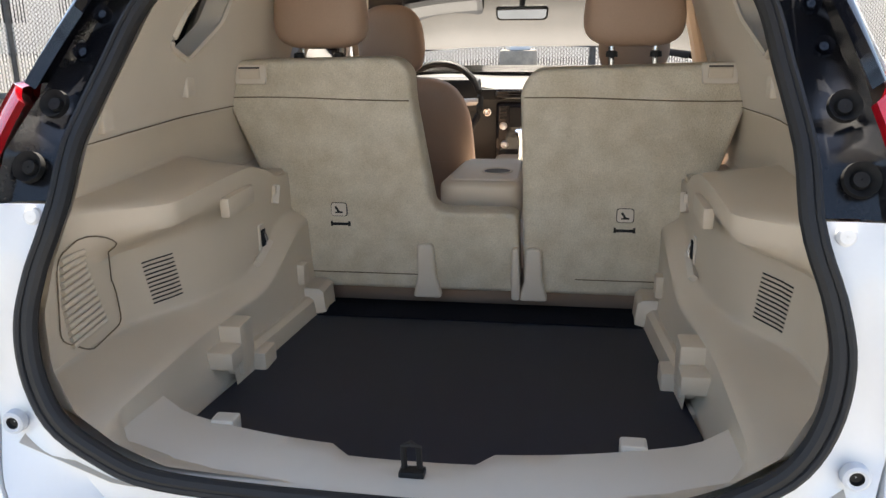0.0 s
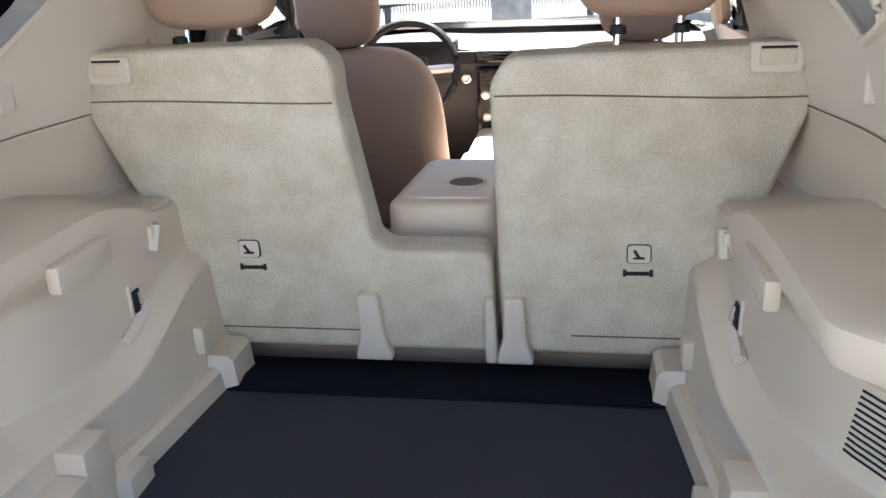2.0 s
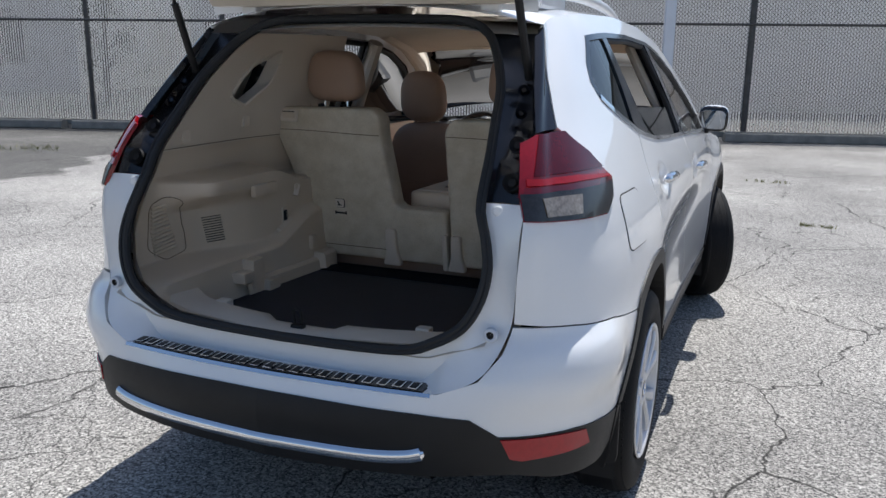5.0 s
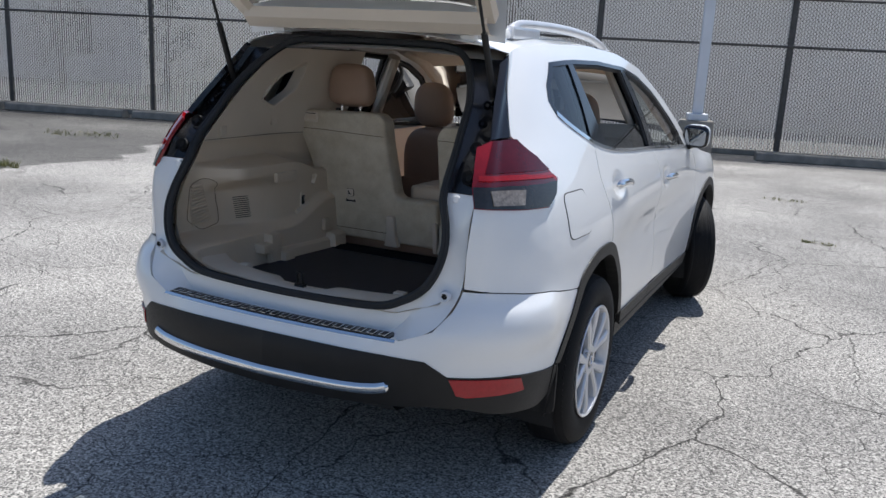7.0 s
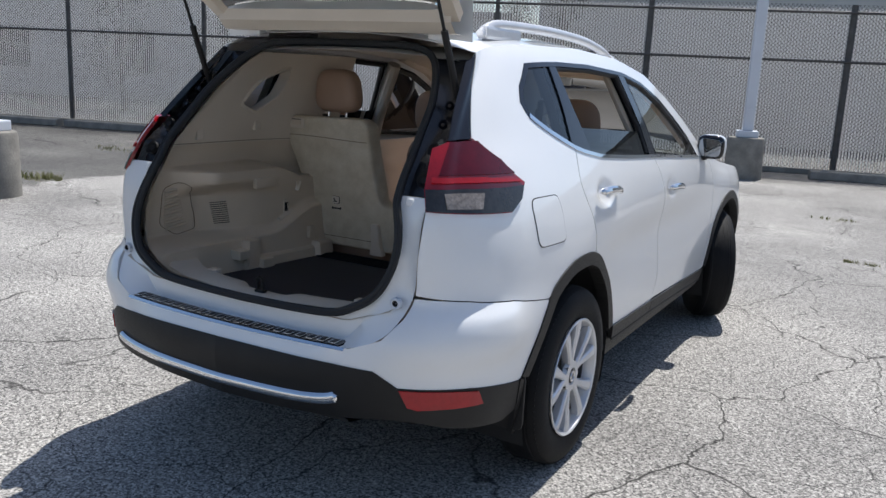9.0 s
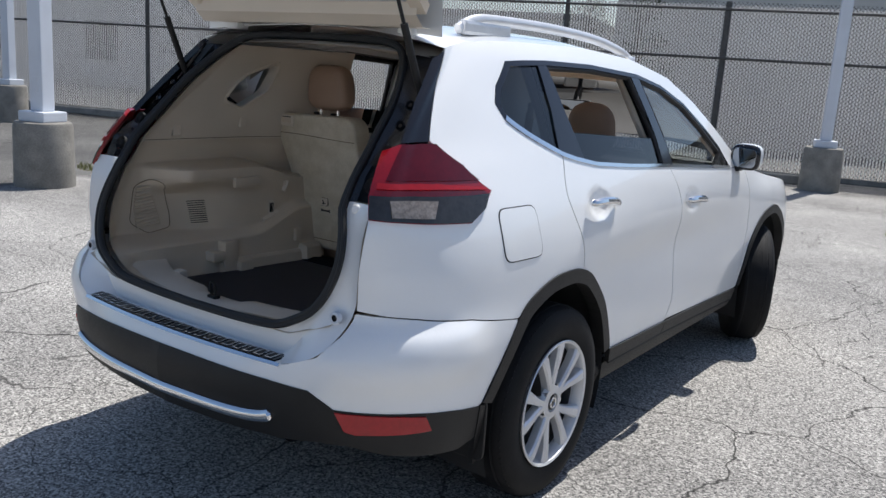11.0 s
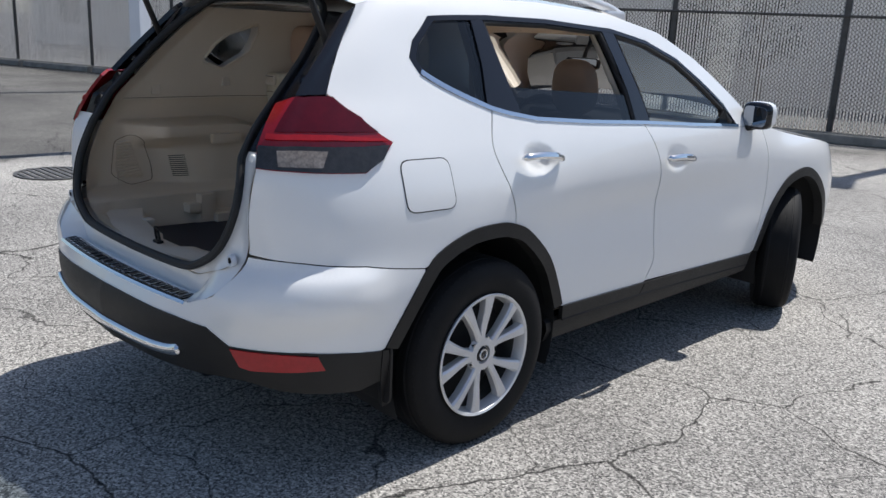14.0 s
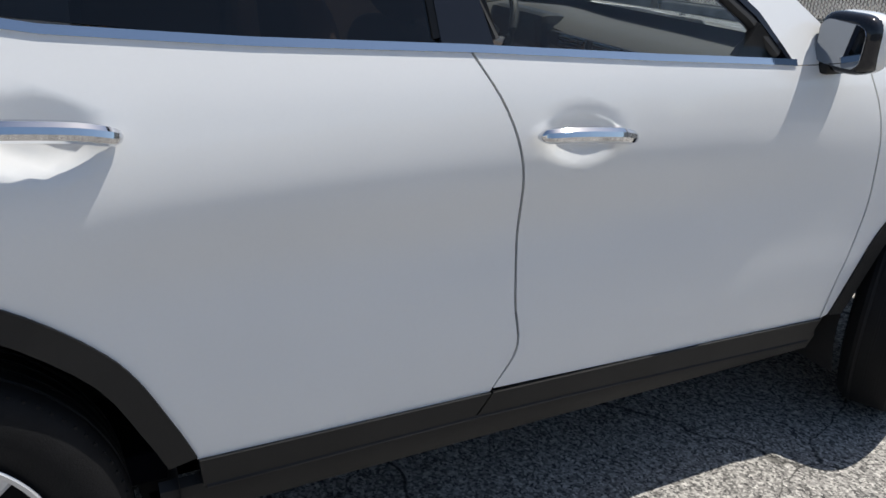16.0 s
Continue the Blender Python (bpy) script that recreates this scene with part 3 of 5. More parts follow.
# ---- the car ----
car = thing("car", "white compact crossover with its tailgate raised, parked on asphalt", "car")
ARCH_OUT = [(-0.473, 0.497), (-0.395, 0.635), (-0.325, 0.735), (-0.258, 0.795), (-0.116, 0.848), (0.03, 0.857), (0.12, 0.842), (0.215, 0.80), (0.35, 0.682), (0.43, 0.54), (0.466, 0.46)]
BELT = [(-0.003, 1.265), (0.061, 1.243), (0.151, 1.223), (0.295, 1.20), (0.60, 1.178), (1.006, 1.158), (1.45, 1.13), (1.87, 1.106)]
HEAD = [(1.77, 1.22), (1.60, 1.335), (1.432, 1.433), (1.20, 1.508), (0.942, 1.55), (0.5, 1.572), (0.156, 1.572), (-0.127, 1.557)]
TIP = [(-0.22, 1.475), (-0.252, 1.42), (-0.225, 1.365)]
C_GAP = [(0.061, 1.243), (0.028, 1.13), (0.05, 1.05), (0.084, 0.98), (0.112, 0.90), (0.12, 0.842)]
B_GAP = [(1.006, 1.158), (1.07, 1.06), (1.108, 0.96), (1.125, 0.843), (1.134, 0.648), (1.148, 0.535), (1.095, 0.445)]
F_GAP = [(2.142, 1.10), (2.19, 0.98), (2.212, 0.85), (2.216, 0.721), (2.19, 0.60), (2.165, 0.514), (2.15, 0.414)]


def smooth(line, n=24):
    """The same line with its corners eased."""
    return [tuple(spline(np.array(line), t)) for t in np.linspace(0, len(line) - 1, n)]


def ease(a, b, v):
    t = min(1.0, max(0.0, (v - a) / (b - a)))
    return t * t * (3 - 2 * t)


def hand_hollow(y, z):
    """A shallow oval hollow in a door behind its handle."""
    return lambda p, u, h: -0.017 * ease(1.0, 0.55, math.hypot((p[1] - y) / 0.102, (h - z + 0.08 * (p[1] - y)) / 0.056))


SEAM = [("x", 0.662, 0.822), (-0.80, 0.815), (-0.734, 0.808), (-0.55, 0.785), (-0.325, 0.748)]
LAMP = [(-0.568, 1.293), (-0.50, 1.235), (-0.41, 1.158), (-0.46, 1.11), (-0.53, 1.070), (-0.66, 1.075), ("x", 0.672, 1.088)]
G = 0.0032


def shifted(line, dy, dz=0.0):
    return [(p[0] + dy, p[1] + dz) if p[0] != "x" else (p[0], p[1] + dy, p[2] + dz) for p in line]


A_TOP = [(2.06, 1.14), (1.86, 1.275), (1.60, 1.435), (1.33, 1.545), (0.95, 1.612), (0.5, 1.635), (0.02, 1.628), (-0.30, 1.606), (-0.392, 1.582)]
quarter = panel("quarter_panel", SEAM[1:] + smooth(ARCH_OUT[2:7], 14)[1:] + shifted(smooth(C_GAP[::-1])[1:], -G) + [BELT[0]] + TIP[::-1] + HEAD[::-1] + [(1.87, 1.108), (2.12, 1.104)] + A_TOP
                + [(-0.45, 1.50), (-0.52, 1.405), (-0.582, 1.307)] + shifted(LAMP, 0.0, 0.0) + [("x", 0.668, 0.95), ("x", 0.664, 0.826)], WHITE, car)
mirrored(quarter)
for line, d in ((smooth(C_GAP), (1, 0)), (smooth(B_GAP), (1, 0)), (smooth(F_GAP), (1, 0)), (SEAM[1:], (0, 1))):
    gap = panel("panel_gap", [(p[0] - 0.012 * d[0], p[1] - 0.012 * d[1]) for p in line] + [(p[0] + 0.012 * d[0], p[1] + 0.012 * d[1]) for p in line[::-1]], DARK, car, proud=-0.010, flange=0.002)
    mirrored(gap)
fuel = panel("fuel_door", rounded([(-0.40, 1.10), (-0.20, 1.10), (-0.185, 0.937), (-0.39, 0.937)], 0.035, 4), WHITE, car, proud=0.0025, flange=0.006)
line = panel("fuel_door_gap", rounded([(-0.4035, 1.1035), (-0.1965, 1.1035), (-0.1815, 0.9335), (-0.3935, 0.9335)], 0.037, 4), DARK, car, proud=0.0012, flange=0.003)
rear_door = panel("rear_door", shifted(smooth(C_GAP), G) + smooth(ARCH_OUT[6:], 16)[1:] + [(0.466, 0.452), (1.09, 0.438)] + shifted(smooth(B_GAP[::-1])[1:], -G) + BELT[1:5][::-1], WHITE, car, step=0.02, shape=hand_hollow(0.265, 1.062))
mirrored(rear_door)
front_door = panel("front_door", shifted(smooth(B_GAP), G) + [(1.60, 0.427), (2.146, 0.414)] + shifted(smooth(F_GAP[::-1])[1:], -G) + BELT[5:][::-1], WHITE, car, step=0.02, shape=hand_hollow(1.25, 0.994))
mirrored(front_door)
ARCH_F = [(2.176, 0.422), (2.235, 0.56), (2.296, 0.664), (2.42, 0.790), (2.55, 0.838), (2.70, 0.845), (2.85, 0.79), (2.99, 0.68), (3.09, 0.55), (3.14, 0.45)]
fender = panel("front_fender", shifted(smooth(F_GAP), G) + smooth(ARCH_F) + [(3.30, 0.50), (3.45, 0.60), (3.44, 0.80), (3.20, 0.93), (2.9, 0.985), (2.5, 1.04)], WHITE, car)
mirrored(fender)


def offset_arch(line, centre, d):
    out = []
    for y, z in line:
        a = math.hypot(y - centre[0], z - centre[1])
        out.append((centre[0] + (y - centre[0]) * (a - d) / a, centre[1] + (z - centre[1]) * (a - d) / a))
    return out


arch = panel("rear_arch_cladding", smooth(ARCH_OUT, 36) + offset_arch(smooth(ARCH_OUT, 36), (0, 0.36), 0.052)[::-1], CLAD, car, proud=0.006, flange=0.05)
mirrored(arch)
arch = panel("front_arch_cladding", smooth(ARCH_F, 36) + offset_arch(smooth(ARCH_F, 36), (2.67, 0.36), 0.052)[::-1], CLAD, car, proud=0.006, flange=0.05)
mirrored(arch)
sill = panel("door_cladding", [(0.468, 0.452), (1.09, 0.438), (1.052, 0.385), (0.475, 0.392)], CLAD, rear_door, proud=0.008, flange=0.02)
mirrored(sill)
sill = panel("door_cladding", [(1.096, 0.438), (1.6, 0.427), (2.146, 0.414), (2.12, 0.352), (1.6, 0.37), (1.058, 0.385)], CLAD, front_door, proud=0.008, flange=0.02)
mirrored(sill)
for s in (1, -1):
    rows = [[(s * x, y, z + 0.0 * y) for y in np.linspace(0.40, 2.16, 30)] for x, z in ((0.840, 0.395), (0.856, 0.382), (0.862, 0.352), (0.845, 0.305), (0.80, 0.275), (0.70, 0.27))]
    part("rocker_panel", sheet(rows), CLAD, car, smooth=True)
    gap = [(y, float(np.interp(y, [0.475, 1.055, 1.6, 2.12], [0.390, 0.383, 0.368, 0.350]))) for y in np.linspace(0.48, 2.12, 24)]
    part("sill_gap", tube([(s * (skin(find_u(y, z, 1, 0, 15), z)[0] + 0.005), y, z) for y, z in gap], 0.006, 6), DARK, car)
    # mud flap behind each rear wheel
    part("mud_flap", prism(rounded([(-0.09, 0), (0.09, 0.0), (0.09, 0.22), (-0.09, 0.22)], 0.03, 3), 0.012, Matrix(((s * 1, 0, 0, s * 0.79), (0, 0, 1, -0.455), (0, 1, 0, 0.285), (0, 0, 0, 1))), 0.003), CLAD, car)

guard = panel("mud_guard", [(-0.486, 0.492), (-0.462, 0.487), (-0.43, 0.38), (-0.418, 0.275), (-0.452, 0.268), (-0.479, 0.376)], CLAD, car, proud=0.007, flange=0.02)
mirrored(guard)

# rear bumper: painted shell, dark lower cladding, reflectors, bright strip, step plate
CLAD_TOP = [(-0.499, 0.490), (-0.62, 0.508), (-0.747, 0.526), ("x", 0.72, 0.535), ("x", 0.652, 0.541), ("x", 0.585, 0.592), ("x", 0.45, 0.600), ("x", 0.25, 0.604), ("x", 0.0, 0.606)]
def shoulder(p, u, z):
    """The bumper swells out under its seam into a rounded shelf that runs round the corner."""
    return 0.020 * (1 - ease(0.735, 0.80, z)) * ease(0.56, 0.68, z) * ease(0.55, 0.72, p[0]) * (1 - ease(-0.62, -0.42, p[1]))


bumper = panel("rear_bumper", [("x", 0.0, 0.646), ("x", 0.3, 0.646), ("x", 0.5, 0.652), ("x", 0.60, 0.69), ("x", 0.645, 0.75), ("x", 0.662, 0.816)] + shifted(SEAM[1:], 0, -0.004) + ARCH_OUT[2::-1] + [(-0.485, 0.489)] + CLAD_TOP, WHITE, car, flange=0.02, step=0.022, shape=shoulder)
mirrored(bumper)
low = panel("lower_cladding", CLAD_TOP[::-1] + [(-0.487, 0.488), (-0.479, 0.376), (-0.556, 0.36), (-0.80, 0.395), ("x", 0.68, 0.425), ("x", 0.60, 0.43), ("x", 0.5, 0.42), ("x", 0.25, 0.405), ("x", 0.0, 0.40)], CLAD, car, proud=0.004, flange=0.03)
mirrored(low)
refl = panel("reflector", [("x", 0.655, 0.535), (-0.78, 0.522), (-0.715, 0.512), (-0.69, 0.463), ("x", 0.70, 0.466), ("x", 0.675, 0.476)], REFLECTOR, low, proud=0.008, flange=0.01, label="red plastic reflector")
mirrored(refl)
line = [(x, z) for x, z in ((-0.55, 0.492), (-0.48, 0.478), (-0.30, 0.470), (0.0, 0.466), (0.30, 0.472), (0.42, 0.482), (0.475, 0.497))]
line = [spline(np.array(line), t) for t in np.linspace(0, 6, 40)]
part("bright_strip", tube([tuple(np.array(skin(find_u(abs(x), z, 0, 0, 6), z) + 0.008 * out_of(find_u(abs(x), z, 0, 0, 6), z)) * (1 if x > 0 else -1, 1, 1)) for x, z in line], [0.006] + [0.015] * 38 + [0.006], 10, False, 1.25), CHROME, low, "chrome strip", smooth=True)

# the rear aperture: seal, painted and black surrounds
RING_XZ = [(0.0, 0.718), (0.212, 0.722), (0.376, 0.733), (0.457, 0.762), (0.529, 0.808), (0.57, 0.874), (0.585, 0.953), (0.573, 1.029), (0.546, 1.114), (0.541, 1.218), (0.525, 1.318), (0.509, 1.409), (0.465, 1.5), (0.412, 1.561), (0.326, 1.595), (0.146, 1.601), (0.0, 1.602)]


def aperture_y(z):
    return float(np.interp(z, [0.68, 0.80, 0.95, 1.10, 1.20, 1.30, 1.45, 1.58], [-0.915, -0.892, -0.85, -0.803, -0.742, -0.648, -0.505, -0.375]))


ring = [spline(np.array(RING_XZ), t) for t in np.linspace(0, len(RING_XZ) - 1, 60)]
half = [(x, aperture_y(z), z) for x, z in ring]
whole = half + [(-x, y, z) for x, y, z in half[-2:0:-1]]
part("tailgate_seal", tube(whole, 0.0135, 10, True, 1.0, (0, 1, 0)), RUBBER, car, "black rubber seal", smooth=True)
part("seal_lip", tube([(x * 1.022, y - 0.010, z + 0.012 * (z - 1.15)) for x, y, z in whole], 0.0065, 8, True, 1.0, (0, 1, 0)), RUBBER, car, smooth=True)


def surround(z0, z1, mat, name, outer, deep):
    """A strip from the seal out to the body's edge, on both sides."""
    ts = [t for t in np.linspace(0, len(RING_XZ) - 1, 110) if z0 <= spline(np.array(RING_XZ), t)[1] <= z1]
    rows = []
    for t in ts:
        x, z = spline(np.array(RING_XZ), t)
        a = Vector((x + 0.002 * (x > 0.02), aperture_y(z) + 0.006, z))
        b = Vector(outer(t, x, z))
        mid = a.lerp(b, 0.5) + Vector((0, deep, 0))
        row = [a, a.lerp(b, 0.18) + Vector((0, deep * 0.8, 0)), mid, a.lerp(b, 0.85) + Vector((0, deep * 0.7, 0)), b]
        ledge = max(0.0, min(1.0, (0.80 - z) / 0.06))      # over the bumper the strip drops to a flat ledge
        for p, f in zip(row, (0, 0.18, 0.5, 0.85, 1)):
            p.z += ledge * (b.z + (a.z - b.z) * max(0.0, 1 - f / 0.17) - p.z)
        rows.append(row)
    right = part(name, sheet(rows), mat, car, smooth=True)
    mirrored(right)
    return right


LOW_XZ = [(0.0, 0.646), (0.21, 0.646), (0.38, 0.647), (0.50, 0.654), (0.605, 0.702), (0.652, 0.80), (0.665, 0.90), (0.668, 1.02), (0.671, 1.12), (0.671, 1.2)]


def low_edge(t, x, z):
    px, pz = spline(np.array(LOW_XZ), t)
    return tuple(skin(find_u(px, pz, 0, 0, 6), pz)[:2]) + (pz,)


def high_edge(t, x, z):
    if z < 1.10:
        return tuple(skin(find_u(0.672, z, 0, 0, 6), z)[:2]) + (z,)
    e = float(np.interp(z, [1.09, 1.2, 1.31, 1.45, 1.59], [0.664, 0.646, 0.645, 0.62, 0.565]))
    return (e, float(np.interp(z, [1.09, 1.2, 1.31, 1.45, 1.59], [-0.80, -0.76, -0.60, -0.455, -0.375])), z)


surround(0.0, 1.135, WHITE, "aperture_surround", low_edge, 0.012)
surround(1.12, 1.56, BLACKP, "black_pillar_cover", high_edge, 0.03)
for s in (1, -1):
    for x, z, r in ((0.578, 1.40, 0.016), (0.588, 1.34, 0.016), (0.605, 1.262, 0.024), (0.615, 1.172, 0.026)):
        at = Matrix.Translation((s * x, aperture_y(z) + 0.012, z)) @ Matrix.Rotation(radians(90 - 25), 4, "X")
        part("screw_recess", lathe([(0.0, r), (0.010, r * 0.95), (0.002, r * 0.7), (-0.004, r * 0.5), (0.006, r * 0.42), (0.006, 0.001)], at, 20), GLOSS if r < 0.02 else DARK, car, smooth=True)
    at = Matrix.Translation((s * 0.612, -0.885, 0.80)) @ Matrix.Rotation(radians(90), 4, "X")
    part("bump_stop", lathe([(-0.01, 0.019), (0.004, 0.018), (0.006, 0.014), (0.004, 0.010)], at, 24), POLE, car, "pale ring round a rubber bump stop", smooth=True)
    part("stop_rubber", lathe([(0.004, 0.0105), (-0.002, 0.008), (-0.002, 0.001)], at, 20), CLAD, car)
    at = Matrix.Translation((s * 0.592, -0.797, 1.106)) @ Matrix.Rotation(radians(80), 4, "X")
    part("blank_plug", lathe([(-0.01, 0.015), (-0.002, 0.014), (0.001, 0.010), (0.001, 0.001)], at, 24), WHITE, car, smooth=True)

# glossy black corner of the rear pillar, over the lamp
pil = panel("pillar_corner", [(-0.395, 1.578), (-0.452, 1.50), (-0.523, 1.405), (-0.585, 1.305), ("x", 0.655, 1.30), ("x", 0.615, 1.42), ("x", 0.575, 1.55)], GLOSS, car, proud=-0.003, flange=0.02)
mirrored(pil)

# rear lamp clusters on the body
lamp = panel("tail_lamp", [("x", 0.626, 1.272), ("x", 0.655, 1.292)] + LAMP + [("x", 0.652, 1.15)], RED, car, proud=0.006, flange=0.012, label="red and smoky tail lamp")
deep = panel("dark_lens", [("x", 0.660, 1.292), (-0.572, 1.294), (-0.505, 1.235), (-0.455, 1.190), (-0.63, 1.193), ("x", 0.675, 1.193)], DEEPRED, lamp, proud=0.0095, flange=0.004)
clear = panel("smoky_lens", [("x", 0.654, 1.152), (-0.70, 1.152), (-0.50, 1.148), (-0.425, 1.150), (-0.46, 1.108), (-0.53, 1.072), (-0.66, 1.077), ("x", 0.673, 1.09)], SMOKE, lamp, proud=0.0095, flange=0.004)
bowl = panel("lamp_bowl", [("x", 0.700, 1.140), (-0.70, 1.139), (-0.640, 1.137), (-0.665, 1.09), ("x", 0.715, 1.095)], AMBER, lamp, proud=0.0125, flange=0.004)
guide = panel("light_guide", [("x", 0.66, 1.186), (-0.62, 1.184), (-0.45, 1.170), (-0.43, 1.161), (-0.60, 1.168), ("x", 0.665, 1.170)], REFLECTOR, lamp, proud=0.0125, flange=0.004)
for ob in (lamp,):
    twin = mirrored(ob)
    for c in (deep, clear, bowl, guide):
        mirrored(c, parent=twin)

# windows: bright surround, dark pillars, glass
trim = panel("window_surround", [(-0.003, 1.265)] + TIP[::-1] + HEAD[::-1] + [(1.87, 1.106)] + [(1.845, 1.119), (1.755, 1.212), (1.59, 1.323), (1.425, 1.419), (1.196, 1.492), (0.94, 1.533), (0.5, 1.555), (0.156, 1.555), (-0.108, 1.541), (-0.195, 1.465), (-0.227, 1.416), (-0.203, 1.377), (0.006, 1.283)], GLOSS, car, proud=0.001, flange=0.02)
mirrored(trim)
bright = panel("chrome_belt_strip", [(-0.225, 1.367)] + BELT + [(1.87, 1.120), (1.45, 1.144), (1.006, 1.172), (0.60, 1.192), (0.295, 1.214), (0.151, 1.238), (0.061, 1.259), (0.0, 1.282), (-0.215, 1.382)], CHROME, car, proud=0.004, flange=0.012, label="chrome strip")
mirrored(bright)
pc = panel("rear_window_pillar", [(0.045, 1.262), (0.15, 1.238), (0.215, 1.225), (0.165, 1.40), (0.135, 1.556), (0.075, 1.558), (0.07, 1.40)], GLOSS, car, proud=0.0, flange=0.03)
mirrored(pc)
pb = panel("middle_pillar", [(0.945, 1.176), (1.055, 1.169), (1.02, 1.30), (0.985, 1.42), (0.955, 1.534), (0.87, 1.540), (0.905, 1.42), (0.935, 1.30)], GLOSS, car, proud=0.0, flange=0.04)
mirrored(pb)
q = panel("quarter_glass", [(0.0, 1.283), (0.06, 1.262), (0.075, 1.40), (0.08, 1.553), (-0.105, 1.54), (-0.19, 1.465), (-0.225, 1.416), (-0.20, 1.378)], TINT, car, proud=-0.006, flange=0.001, label="dark tinted quarter glass")
mirrored(q)
low_pane = panel("rear_door_glass", [(0.205, 1.232), (0.60, 1.192), (0.945, 1.174), (0.925, 1.285), (0.20, 1.325)], DIM, rear_door, proud=-0.012, flange=0.004, label="half-lowered tinted glass")
mirrored(low_pane)
front_pane = panel("front_door_glass", [(1.06, 1.172), (1.45, 1.146), (1.84, 1.12), (1.745, 1.215), (1.58, 1.325), (1.42, 1.42), (1.19, 1.496), (0.965, 1.535), (1.0, 1.42), (1.03, 1.30)], SIDE, front_door, proud=-0.012, flange=0.004, label="clear side glass")
mirrored(front_pane)
for s in (1, -1):
    seal = [(0.205, 1.235), (0.165, 1.40), (0.145, 1.545), (0.5, 1.548), (0.86, 1.532), (0.90, 1.42), (0.935, 1.30), (0.945, 1.18)]
    pts = [skin(*place_u(p)) * (s, 1, 1) - (s * 0.016, 0, 0) for p in seal]
    part("window_channel", tube(pts, 0.013, 6), RUBBER, car)
    seal = [(1.06, 1.175), (1.03, 1.30), (0.99, 1.43), (0.965, 1.525), (1.19, 1.486), (1.42, 1.41), (1.58, 1.315), (1.74, 1.205), (1.82, 1.13)]
    pts = [skin(*place_u(p)) * (s, 1, 1) - (s * 0.016, 0, 0) for p in seal]
    part("window_channel", tube(pts, 0.015, 6), RUBBER, car)


# roof, windscreen, bonnet
def roof_edge(y):
    z = float(np.interp(y, [-0.392, -0.30, 0.02, 0.5, 0.95, 1.33, 1.60, 1.86, 2.06], [1.582, 1.606, 1.628, 1.635, 1.612, 1.545, 1.435, 1.275, 1.14]))
    return skin(find_u(y, z, 1, 0, 15), z)


def roof_rows(y0, y1, n, crown, drop=0.0, narrow=0.0):
    rows = []
    for y in np.linspace(y0, y1, n):
        x, _, z = roof_edge(y)
        x -= narrow
        rows.append([(x * a, y - 0.07 * (1 - a * a) * (y < -0.2), z - drop + crown(y) * (1 - abs(a) ** 2.6)) for a in np.linspace(-1, 1, 25)])
    return rows


part("roof", sheet(roof_rows(-0.392, 1.36, 36, lambda y: 0.055)), WHITE, car, smooth=True)
part("headliner", sheet(roof_rows(-0.36, 1.36, 20, lambda y: 0.03, 0.045, 0.02)), LINER, car, "pale cloth headliner", smooth=True)
screen = part("windscreen", sheet(roof_rows(1.37, 2.06, 16, lambda y: 0.055 + 0.03 * (y - 1.37), -0.0, 0.03)), PANE, car, "clear windscreen", smooth=True)
screen.visible_shadow = False
rows = []
for y in np.linspace(2.06, 3.55, 20):
    z = float(np.interp(y, [2.06, 2.5, 2.9, 3.2, 3.45, 3.55], [1.095, 1.045, 0.99, 0.935, 0.82, 0.72]))
    x = skin(find_u(min(y, 3.44), z, 1, 0, 15), z)[0]
    rows.append([(x * a, y + 0.10 * (1 - a * a), z + 0.03 * (1 - a ** 4)) for a in np.linspace(-1, 1, 17)])
part("bonnet", sheet(rows), WHITE, car, smooth=True)
nose = panel("nose", [(3.14, 0.42), (3.30, 0.50), (3.45, 0.60), (3.44, 0.80), (3.60, 0.78), (3.65, 0.5), (3.55, 0.25), (3.2, 0.25)], CLAD, car)
mirrored(nose)
for s in (1, -1):
    pts = [(s * 0.50, -0.21, 1.652), (s * 0.505, -0.13, 1.686), (s * 0.51, 0.0, 1.697), (s * 0.515, 0.4, 1.699), (s * 0.51, 0.8, 1.684), (s * 0.495, 1.1, 1.652), (s * 0.48, 1.25, 1.624), (s * 0.475, 1.30, 1.600)]
    rail = part("roof_rail", tube([tuple(spline(np.array(pts), t)) for t in np.linspace(0, 7, 40)], 0.016, 10, False, 1.25), ALLOY, car, "silver roof rail", smooth=True)
    part("rail_foot", boxed((s * 0.505 - 0.018, -0.20, 1.635), (s * 0.505 + 0.018, 0.10, 1.688), 0.014), ALLOY, rail)
    part("rail_foot", boxed((s * 0.49 - 0.018, 1.12, 1.58), (s * 0.49 + 0.018, 1.28, 1.635), 0.014), ALLOY, rail)
bm = bmesh.new()
rows = []
for k, z in enumerate(np.linspace(0, 1, 8)):
    w, y0, y1 = 0.035 * (1 - z) ** 0.7 + 0.004, -0.30 + 0.02 * z - 0.03 * z * z, -0.08 - 0.17 * z ** 0.8
    rows.append([(w * math.cos(a), (y0 + y1) / 2 + (y1 - y0) / 2 * math.sin(a), 1.672 + 0.075 * z) for a in np.linspace(0, math.tau, 17)])
bm = sheet(rows)
bm.faces.new([v for v in bm.verts if abs(v.co.z - 1.747) < 1e-4][:16])
part("antenna_fin", bm, WHITE, car, smooth=True)


